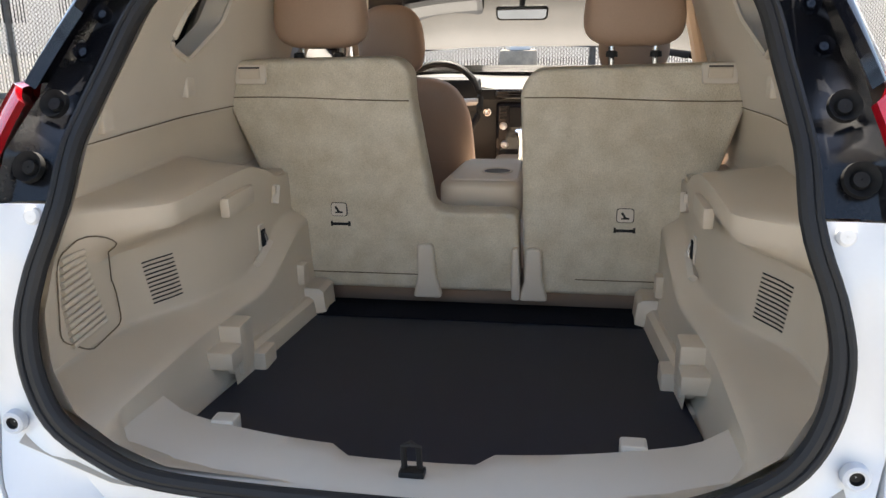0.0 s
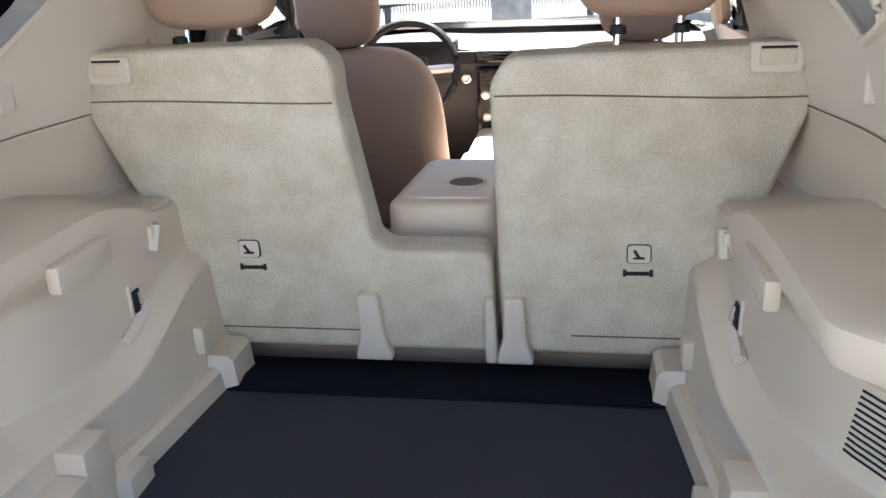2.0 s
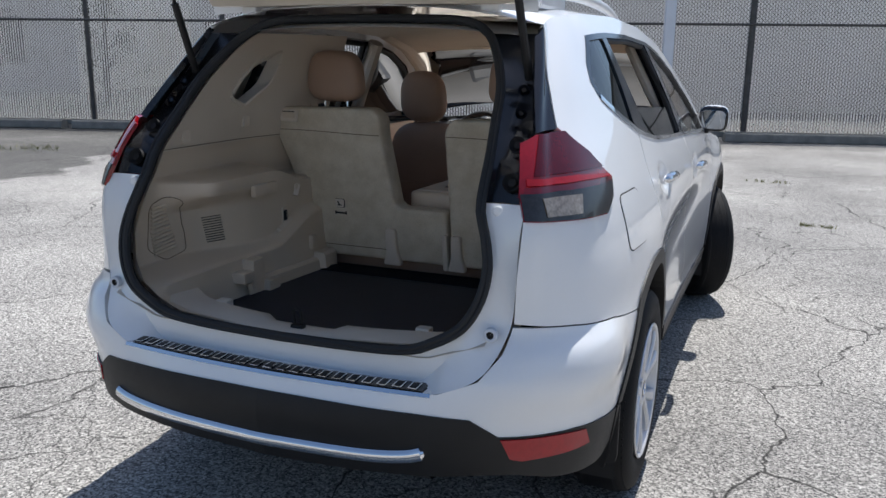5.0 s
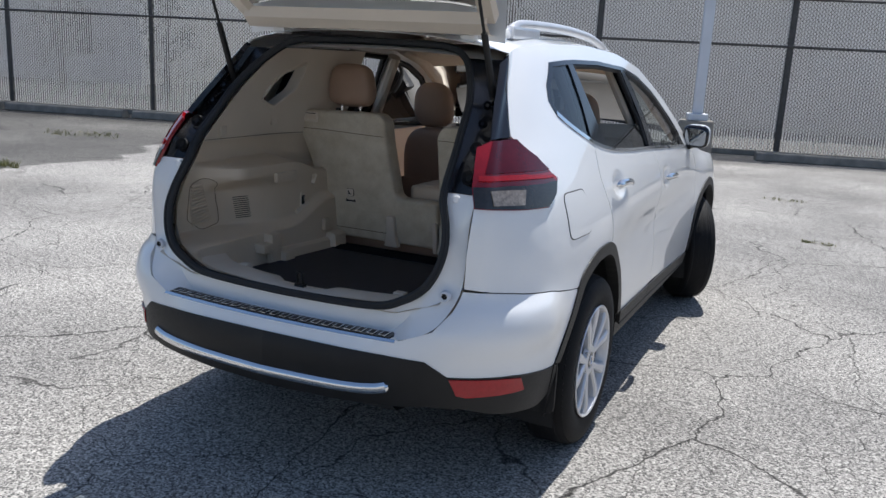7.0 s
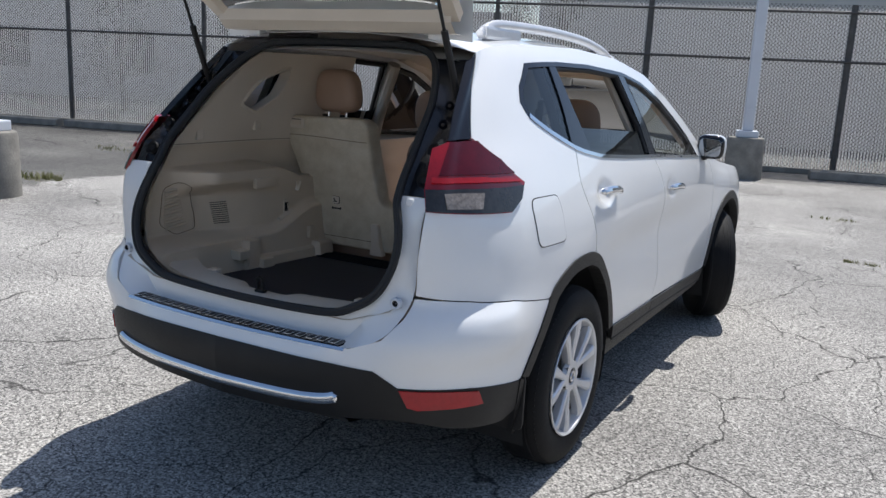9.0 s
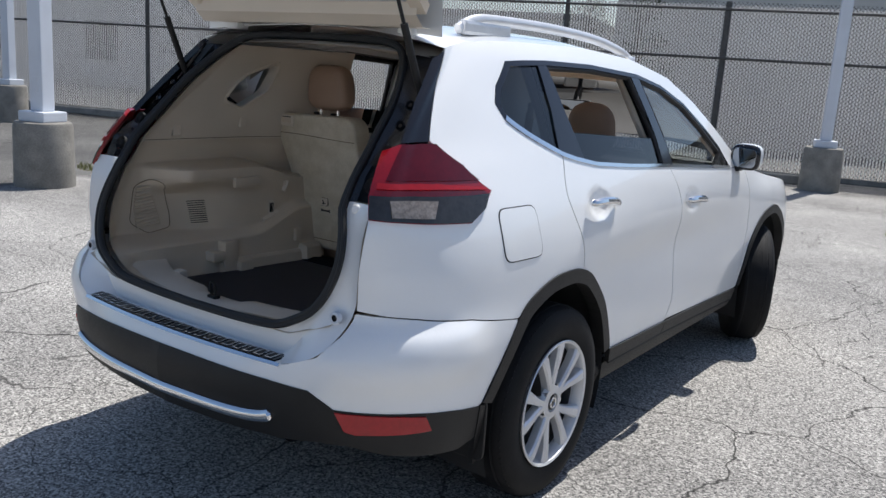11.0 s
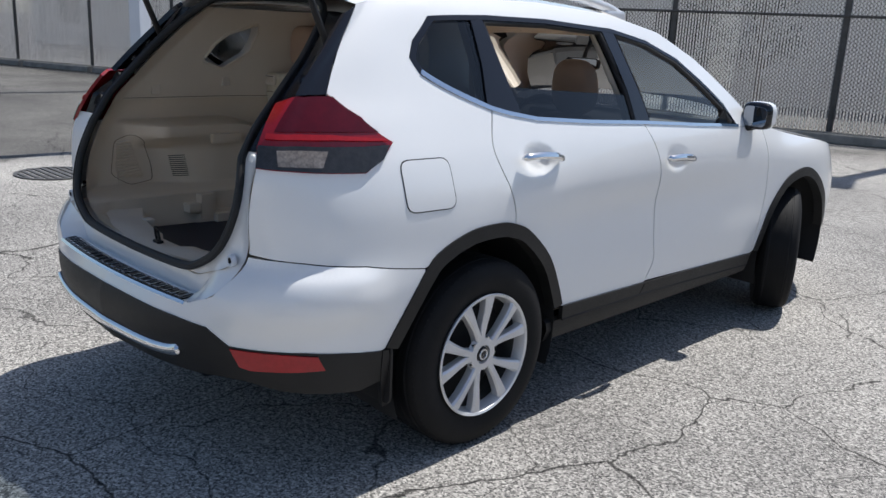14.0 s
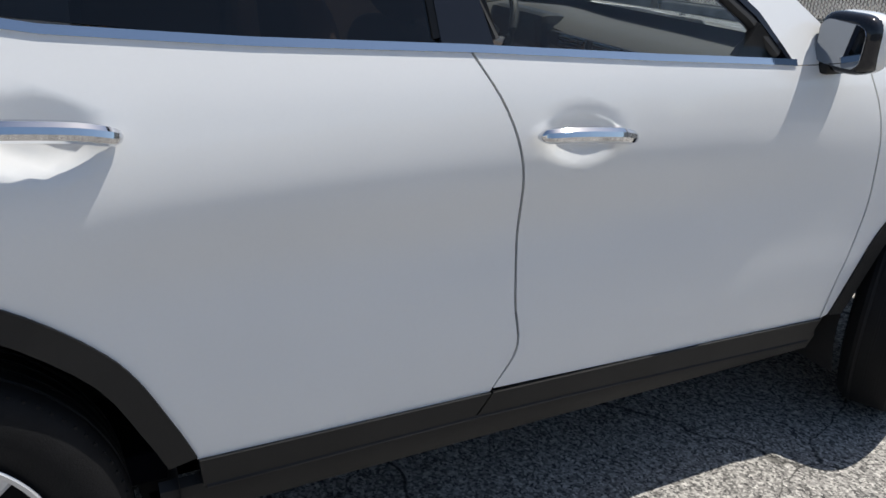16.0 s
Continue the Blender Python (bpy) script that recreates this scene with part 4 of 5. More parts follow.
# wheels
def wheel(x, y, turn, name="wheel"):
    at = Matrix.Translation((x, y, 0.358)) @ Matrix.Rotation(radians(turn), 4, "Z") @ Matrix.Rotation(radians(90 if x > 0 else -90), 4, "Y")   # z of at points outwards
    prof = [(-0.20, 0.225), (-0.205, 0.28), (-0.195, 0.335), (-0.17, 0.355), (-0.12, 0.3585), (-0.06, 0.3585), (-0.025, 0.352), (-0.006, 0.334), (0.002, 0.30), (0.002, 0.275), (-0.004, 0.25), (-0.010, 0.232), (-0.02, 0.222)]
    w = part(name, lathe(prof, at, 72), TYRE, car, "black tyre on a silver alloy wheel", smooth=True)
    for a, d in ((-0.155, 0.010), (-0.12, 0.010), (-0.085, 0.010), (-0.05, 0.010)):
        part("tread_groove", lathe([(a - 0.004, 0.3592), (a - 0.003, 0.3575), (a + 0.003, 0.3575), (a + 0.004, 0.3592)], at, 72), DARK, w)
    bm = bmesh.new()
    for k in range(90):
        m = at @ Matrix.Rotation(k * math.tau / 90, 4, "Z")
        box(bm, (0.338, -0.0035, -0.034), (0.350, 0.0025, -0.018), 0.0, m)
    tagged(part("shoulder_block", bm, TYRE, w), kind="stuff")
    part("rim", lathe([(-0.02, 0.222), (0.0, 0.236), (0.004, 0.233), (0.0, 0.224), (-0.02, 0.217), (-0.045, 0.212)], at, 72), ALLOY, w, "silver alloy rim", smooth=True)
    part("rim_barrel", lathe([(-0.045, 0.212), (-0.11, 0.20), (-0.18, 0.215)], at, 72), BARREL, w, smooth=True)
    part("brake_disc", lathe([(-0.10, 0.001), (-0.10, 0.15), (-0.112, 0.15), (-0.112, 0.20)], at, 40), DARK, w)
    part("hub", lathe([(-0.03, 0.07), (-0.012, 0.062), (-0.010, 0.036), (-0.022, 0.033), (-0.022, 0.001)], at, 32), ALLOY, w, smooth=True)
    part("centre_cap", lathe([(-0.022, 0.030), (-0.012, 0.028), (-0.010, 0.024), (-0.008, 0.001)], at, 24), GLOSS, w, "black centre cap", smooth=True)
    part("cap_ring", lathe([(-0.0095, 0.021), (-0.007, 0.020), (-0.007, 0.016), (-0.0095, 0.015)], at, 24), CHROME, w)
    for k in range(5):
        for side in (-1, 1):
            m = at @ Matrix.Rotation(k * math.tau / 5 + 0.838, 4, "Z")
            rows = []
            for r, wd, zo, fan in ((0.036, 0.019, -0.012, 0.09), (0.075, 0.0150, -0.010, 0.13), (0.12, 0.0155, -0.006, 0.205), (0.17, 0.019, -0.001, 0.255), (0.205, 0.023, 0.0, 0.275), (0.229, 0.029, -0.002, 0.285)):
                across = Vector((-math.sin(side * fan), math.cos(side * fan), 0))
                mid = Vector((r * math.cos(side * fan), r * math.sin(side * fan), zo))
                rows.append([m @ (mid + across * dy * wd + Vector((0, 0, dz))) for dy, dz in ((-1, -0.034), (-0.95, -0.007), (-0.6, 0.0), (0.6, 0.0), (0.95, -0.007), (1, -0.034))])
            part("spoke", sheet(rows), ALLOY, w, smooth=True)
        m = at @ Matrix.Rotation(k * math.tau / 5 + 0.838 + math.pi / 5, 4, "Z")
        part("wheel_nut", lathe([(-0.03, 0.011), (-0.012, 0.010), (-0.012, 0.001)], m @ Matrix.Translation((0.058, 0, 0)), 6), CHROME, w)
    return w


for s in (1, -1):
    wheel(s * 0.895, 0.0, 0)
    wheel(s * 0.885, 2.69, 27)
    for y in (0.0, 2.68):
        prof = [(-0.34, 0.01), (-0.34, 0.42), (-0.10, 0.435), (0.0, 0.435)]
        at = Matrix.Translation((s * 0.868, y, 0.375)) @ Matrix.Rotation(radians(90 * s), 4, "Y")
        bm = lathe(prof, at, 48)
        bmesh.ops.delete(bm, geom=[v for v in bm.verts if v.co.z < 0.20], context="VERTS")
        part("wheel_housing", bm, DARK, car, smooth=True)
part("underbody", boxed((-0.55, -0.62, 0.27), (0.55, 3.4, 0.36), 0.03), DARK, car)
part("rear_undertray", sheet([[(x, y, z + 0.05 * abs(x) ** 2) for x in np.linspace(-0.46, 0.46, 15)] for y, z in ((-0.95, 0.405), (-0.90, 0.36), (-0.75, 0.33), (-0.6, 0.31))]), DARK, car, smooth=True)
part("exhaust_tip", lathe([(0.0, 0.030), (0.12, 0.030), (0.12, 0.026), (0.02, 0.025)], Matrix.Translation((-0.46, -0.60, 0.33)) @ Matrix.Rotation(radians(100), 4, "X"), 20), CHROME, car, "steel exhaust pipe end", smooth=True)


# ---- the cabin and the load bay ----
part("cargo_floor", prism(rounded([(-0.50, -0.74), (0.50, -0.74), (0.455, -0.33), (0.425, 0.0), (-0.425, 0.0), (-0.455, -0.33)], 0.02, 3), 0.02, Matrix.Translation((0, 0, 0.632)), 0.004), BOARD, car, "black textured cargo floor board")
part("floor_flap", sheet([[(x, y, z) for x in np.linspace(-0.44, 0.44, 12)] for y, z in ((0.0, 0.655), (0.05, 0.662), (0.14, 0.650), (0.24, 0.60))], 0.01), CARPET, car, "black carpet flap", smooth=True)


def seat_y(z):
    return 0.115 - 0.16 * (z - 0.69)


def seat_back(outline, name, label, seam):
    m = Matrix(((1, 0, 0, 0), (0, -0.16, 1, seat_y(0.0)), (0, 1, 0, 0), (0, 0, 0, 1)))
    s = part(name, prism(rounded(outline, 0.03, 4), 0.10, m, 0.014), FELT, car, label, smooth=True)
    (x0, x1) = seam
    part("seam", tube([(x, seat_y(1.195) - 0.001, 1.195 + 0.004 * math.sin(x * 9)) for x in np.linspace(x0, x1, 12)], 0.0016, 5), SEAMC, s)
    part("seam", tube([(x, seat_y(0.735) - 0.001, 0.735) for x in np.linspace(max(x0 + 0.13, -0.46), min(x1 + 0.0, 0.47), 12)], 0.0016, 5), SEAMC, s)
    return s


left_seat = seat_back([(-0.455, 0.69), (-0.465, 0.75), (-0.615, 1.18), (-0.645, 1.255), (-0.615, 1.285), (-0.19, 1.292), (-0.155, 1.26), (-0.155, 1.19), (-0.118, 0.925), (-0.095, 0.908), (0.098, 0.908), (0.10, 0.69)], "rear_seat_back", "beige carpeted seat back with a low middle part", (-0.605, -0.16))
right_seat = seat_back([(0.112, 0.69), (0.108, 1.0), (0.104, 1.22), (0.135, 1.262), (0.60, 1.275), (0.625, 1.245), (0.61, 1.18), (0.485, 0.75), (0.475, 0.69)], "rear_seat_back", "beige carpeted seat back", (0.112, 0.605))


def cushion(name, cx, cy, cz, sx, sy, sz, mat, parent, power=3.0, lean=0.0, label="", taper=0.0):
    """A stuffed block with rounded sides."""
    bm = bmesh.new()
    bmesh.ops.create_uvsphere(bm, u_segments=40, v_segments=24, radius=1)
    for v in bm.verts:
        x, y, z = v.co
        k = (abs(x) ** power + abs(y) ** power + abs(z) ** power) ** (-1 / power)
        x, y, z = x * k, y * k, z * k
        x *= 1 - taper * (z + 1) / 2
        v.co = (cx + x * sx, cy + y * sy + lean * z * sz, cz + z * sz)
    return part(name, bm, mat, parent, label, smooth=True)


for seat, x in ((left_seat, -0.395), (right_seat, 0.36)):
    h = cushion("headrest", x, 0.135, 1.405, 0.125, 0.055, 0.098, LEATHER, seat, 3.4, -0.05, "tan leather headrest", 0.18)
    for d in (-0.05, 0.05):
        part("headrest_post", tube([(x + d, 0.12, 1.24), (x + d, 0.13, 1.33)], 0.007, 10), CHROME, h, smooth=True)
        part("post_collar", lathe([(0, 0.014), (0.012, 0.013), (0.014, 0.008)], Matrix.Translation((x + d, 0.10, 1.286)), 14), CLAD, h)
    # child seat anchor mark and slot
    s = -1 if x < 0 else 1
    ax = s * 0.357
    fr = part("anchor_mark", prism(rounded([(-0.021, -0.018), (0.021, -0.018), (0.021, 0.018), (-0.021, 0.018)], 0.008, 4), 0.006, Matrix(((1, 0, 0, ax), (0, 0, -1, seat_y(0.912) + 0.002), (0, 1, 0, 0.912), (0, 0, 0, 1))), 0.001), CLAD, seat, "small anchor symbol plate")
    part("mark_plate", prism(rounded([(-0.0192, -0.0162), (0.0192, -0.0162), (0.0192, 0.0162), (-0.0192, 0.0162)], 0.007, 4), 0.002, Matrix(((1, 0, 0, ax), (0, 0, -1, seat_y(0.912) - 0.004), (0, 1, 0, 0.912), (0, 0, 0, 1)))), TRIM, fr)
    part("mark_figure", prism([(-0.010, -0.009), (0.010, -0.009), (0.010, -0.005), (0.002, -0.004), (-0.006, 0.009), (-0.011, 0.007), (-0.004, -0.005), (-0.010, -0.006)], 0.001, Matrix(((1, 0, 0, ax), (0, 0, -1, seat_y(0.912) - 0.006), (0, 1, 0, 0.912), (0, 0, 0, 1)))), CLAD, fr)
    part("anchor_slot", boxed((ax - 0.022, seat_y(0.872) - 0.002, 0.868), (ax + 0.022, seat_y(0.872) + 0.01, 0.875)), DARK, seat)
    for d in (-0.023, 0.023):
        part("slot_end", boxed((ax + d - 0.003, seat_y(0.872) - 0.003, 0.866), (ax + d + 0.003, seat_y(0.872) + 0.006, 0.879), 0.001), CLAD, seat)
    # release handle at the outer top corner
    lx = s * 0.545
    out = rounded([(-0.038, -0.025), (0.038, -0.025), (0.042, 0.022), (-0.042, 0.022)], 0.006, 3)
    b = part("release_bezel", prism(out, 0.014, Matrix(((1, 0, 0, lx), (0, 0, -1, seat_y(1.25) + 0.006), (0, 1, 0, 1.255), (0, 0, 0, 1))), 0.004), TRIM, seat, "beige release handle")
    part("release_lever", boxed((lx - 0.027, seat_y(1.25) - 0.011, 1.243), (lx + 0.027, seat_y(1.25) + 0.0, 1.268), 0.004), BEIGE, b)
    part("release_gap", boxed((lx - 0.026, seat_y(1.25) - 0.0095, 1.268), (lx + 0.026, seat_y(1.25) - 0.004, 1.2715)), DARK, b)


def hinge_cover(x, w, top, foot, seat):
    out = rounded([(-w / 2 - foot, 0.675), (w / 2 + foot, 0.675), (w / 2 + foot * 0.6, 0.70), (w / 2, 0.735), (w / 2 - 0.002, top), (-w / 2 + 0.002, top), (-w / 2, 0.735), (-w / 2 - foot * 0.6, 0.70)], 0.012, 3)
    part("hinge_cover", prism(out, 0.03, Matrix(((1, 0, 0, x), (0, -0.16, -1, seat_y(0.0) + 0.008), (0, 1, 0, 0), (0, 0, 0, 1))), 0.005), TRIM, seat, "pale plastic hinge cover", smooth=True)


hinge_cover(-0.137, 0.045, 0.825, 0.016, left_seat)
hinge_cover(0.092, 0.022, 0.82, 0.0, left_seat)
hinge_cover(0.137, 0.042, 0.82, 0.016, right_seat)

# the lowered middle armrest and the seat's side
part("armrest", prism(rounded([(-0.125, 0.17), (0.095, 0.17), (0.085, 0.52), (-0.10, 0.52)], 0.03, 4), 0.11, Matrix.Translation((-0.0, 0.06, 0.845)), 0.016), BEIGE, car, "padded middle armrest with cup holders", smooth=True)
top = part("armrest_lid", prism(rounded([(-0.10, 0.26), (0.085, 0.26), (0.078, 0.56), (-0.08, 0.56)], 0.02, 4), 0.012, Matrix.Translation((0, 0, 0.948)), 0.004), TRIM, car, "beige armrest top")
for x, y in ((0.02, 0.36),):
    part("cup_holder", lathe([(0.0, 0.044), (0.004, 0.042), (0.003, 0.038), (0.0012, 0.036)], Matrix.Translation((x, y, 0.9605)), 28), BEIGE, top, smooth=True)
    part("cup_holder_well", lathe([(0.0012, 0.0365), (0.0010, 0.001)], Matrix.Translation((x, y, 0.9605)), 28), DASHC, top)
part("rear_bench", boxed((-0.50, 0.20, 0.55), (0.50, 0.75, 0.74), 0.06), LEATHER, car, "tan leather rear bench", smooth=True)


def front_seat(x):
    s = cushion("front_seat", x * 0.90, 1.13, 0.86, 0.255, 0.085, 0.30, LEATHER, car, 3.6, -0.22, "tan leather front seat", 0.10)
    h = cushion("headrest", x, 1.05, 1.285, 0.125, 0.06, 0.125, LEATHER, s, 2.8, -0.1, "tan leather headrest", 0.12)
    for d in (-0.05, 0.05):
        part("headrest_post", tube([(x + d, 1.07, 1.12), (x + d, 1.06, 1.19)], 0.007, 8), CHROME, h)
    cushion("seat_base", x, 1.38, 0.60, 0.24, 0.27, 0.10, LEATHER, s, 4.0)
    part("back_pocket", sheet([[(x + a * 0.19, 1.12 - 0.22 * (z - 0.86) - 0.088 + 0.02 * abs(a) ** 3, z) for a in np.linspace(-1, 1, 9)] for z in (0.62, 0.72, 0.82, 0.86)], 0.006), LEATHER, s, smooth=True)


front_seat(-0.42)
front_seat(0.42)

# dashboard
rows = []
for x in np.linspace(-0.72, 0.72, 31):
    hood = 0.035 * math.exp(-((x + 0.37) / 0.17) ** 2)
    rows.append([(x, 2.45, 1.07), (x, 2.10, 1.075 + hood * 0.4), (x, 1.98, 1.06 + hood), (x, 1.93, 1.03 + hood), (x, 1.925, 0.98), (x, 1.95, 0.93), (x, 1.93, 0.87), (x, 1.97, 0.70), (x, 2.1, 0.55)])
dash = part("dashboard", sheet(rows), DASHC, car, "dark grey moulded dashboard", smooth=True)
part("instrument_hood", boxed((-0.54, 1.88, 0.96), (-0.20, 1.99, 1.085), 0.03), CLAD, dash)
part("dash_band", boxed((-0.70, 1.915, 0.985), (0.70, 1.94, 1.035), 0.008), CLAD, dash)
for x in (-0.06, 0.12, 0.58):
    v = part("air_vent", boxed((x - 0.075, 1.905, 0.99), (x + 0.075, 1.925, 1.035), 0.012), GLOSS, dash)
    for k in range(3):
        part("vane", boxed((x - 0.065, 1.900, 0.998 + 0.012 * k), (x + 0.065, 1.912, 1.002 + 0.012 * k)), CLAD, v)
stack = part("radio_panel", boxed((-0.13, 1.90, 0.70), (0.16, 1.95, 0.975), 0.015), GLOSS, dash, "gloss black radio panel")
part("screen", boxed((-0.065, 1.895, 0.865), (0.10, 1.902, 0.955), 0.003), DARK, stack)
for x, z in ((-0.095, 0.87), (0.13, 0.87), (-0.09, 0.785), (0.12, 0.785)):
    part("knob", lathe([(0, 0.018), (0.014, 0.016), (0.016, 0.012), (0.016, 0.001)], Matrix.Translation((x, 1.90, z)) @ Matrix.Rotation(radians(90), 4, "X"), 20), ALLOY, stack, smooth=True)
for k in range(4):
    part("button", boxed((-0.11, 1.894, 0.90 + 0.016 * k), (-0.08, 1.902, 0.911 + 0.016 * k), 0.002), CLAD, stack)
part("start_button", lathe([(0, 0.02), (0.006, 0.018), (0.007, 0.012), (0.004, 0.001)], Matrix.Translation((-0.17, 1.92, 0.93)) @ Matrix.Rotation(radians(90), 4, "X"), 24), CHROME, dash, smooth=True)
part("console", boxed((-0.13, 1.05, 0.50), (0.13, 1.95, 0.74), 0.03), TRIM, car, "beige centre console", smooth=True)
part("console_lid", boxed((-0.11, 0.98, 0.74), (0.11, 1.30, 0.80), 0.025), TRIM, car, smooth=True)
part("gear_lever", tube([(0, 1.72, 0.74), (0, 1.70, 0.84), (0, 1.69, 0.88)], [0.012, 0.012, 0.026], 12), CHROME, car, smooth=True)
sw = Matrix.Translation((-0.365, 1.74, 0.99)) @ Matrix.Rotation(radians(66), 4, "X")
bm = tube([sw @ Vector((0.182 * math.cos(a), 0.182 * math.sin(a), 0)) for a in np.linspace(0, math.tau, 40, endpoint=False)], 0.015, 10, True)
steer = part("steering_wheel", bm, CLAD, car, "black steering wheel", smooth=True)
part("wheel_pad", boxed((-0.075, -0.06, -0.03), (0.075, 0.055, 0.02), 0.02, sw), CLAD, steer)
for a in (0.05, math.pi - 0.05, -math.pi / 2):
    part("wheel_spoke", tube([sw @ Vector((0.06 * math.cos(a), 0.06 * math.sin(a), -0.005)), sw @ Vector((0.175 * math.cos(a), 0.175 * math.sin(a), 0))], 0.016, 8), ALLOY, steer, smooth=True)
mir = part("inner_mirror", prism(rounded([(-0.105, -0.03), (0.105, -0.03), (0.11, 0.03), (-0.11, 0.03)], 0.02, 4), 0.03, Matrix(((1, 0, 0, 0.0), (0, 0, 1, 1.66), (0, 1, 0, 1.37), (0, 0, 0, 1))), 0.006), CLAD, car, "rear-view mirror")
part("mirror_face", prism(rounded([(-0.098, -0.024), (0.098, -0.024), (0.102, 0.024), (-0.102, 0.024)], 0.016, 4), 0.002, Matrix(((1, 0, 0, 0.0), (0, 0.05, 1, 1.657), (0, 1, -0.05, 1.37), (0, 0, 0, 1)))), MIRROR, mir)
part("mirror_stalk", tube([(0, 1.68, 1.39), (0, 1.70, 1.46)], 0.012, 8), CLAD, mir)
for s in (1, -1):
    part("sun_visor", boxed((s * 0.34 - 0.19, 1.30, 1.525), (s * 0.34 + 0.19, 1.47, 1.542), 0.008, None), LINER, car)

# inner side walls of the load bay


def soft(a, b, v):
    t = min(1.0, max(0.0, (v - a) / (b - a)))
    return t * t * (3 - 2 * t)


def follow(y, z):
    """The height of a grid row where it follows the lining's two ledges."""
    front = soft(-0.42, -0.08, y)
    up = -0.06 * soft(-0.2, 0.05, y) * max(0.0, 1 - abs(z - 1.075) / 0.09)
    low = 0.10 * front * soft(-0.25, 0.05, y) * max(0.0, 1 - abs(z - 0.785) / 0.15)
    return z + up + low


def bay_x(y, z):
    """Half the width of the load bay's lining."""
    front = soft(-0.42, -0.08, y)                         # the wheel housing comes inwards towards the seats
    low = 0.475 - 0.05 * soft(-0.5, 0.0, y) + 0.02 * soft(0.62, 0.76, z)
    edge = 0.785 + 0.10 * front * soft(-0.25, 0.05, y)
    wall = float(np.interp(y, [-0.75, -0.56, -0.50, -0.45, -0.41, -0.36, -0.28, -0.11, 0.05], [0.640, 0.634, 0.624, 0.602, 0.577, 0.553, 0.528, 0.496, 0.485]))
    x = low + (wall - low) * soft(edge - 0.008, edge + 0.03, z)
    shelf = 1.075 - 0.06 * soft(-0.2, 0.05, y)
    lip = 0.494 - 0.012 * soft(-0.30, -0.05, y)            # the shelf hangs over the wall in a rounded pocket
    x -= max(0.0, wall - lip) * soft(shelf - 0.115, shelf - 0.045, z) * soft(-0.66, -0.51, y)
    upper = 0.645 - 0.33 * max(0.0, z - 1.15) - 0.045 * soft(-0.2, 0.15, y)
    return x + (upper - x) * soft(shelf - 0.008, shelf + 0.015, z)


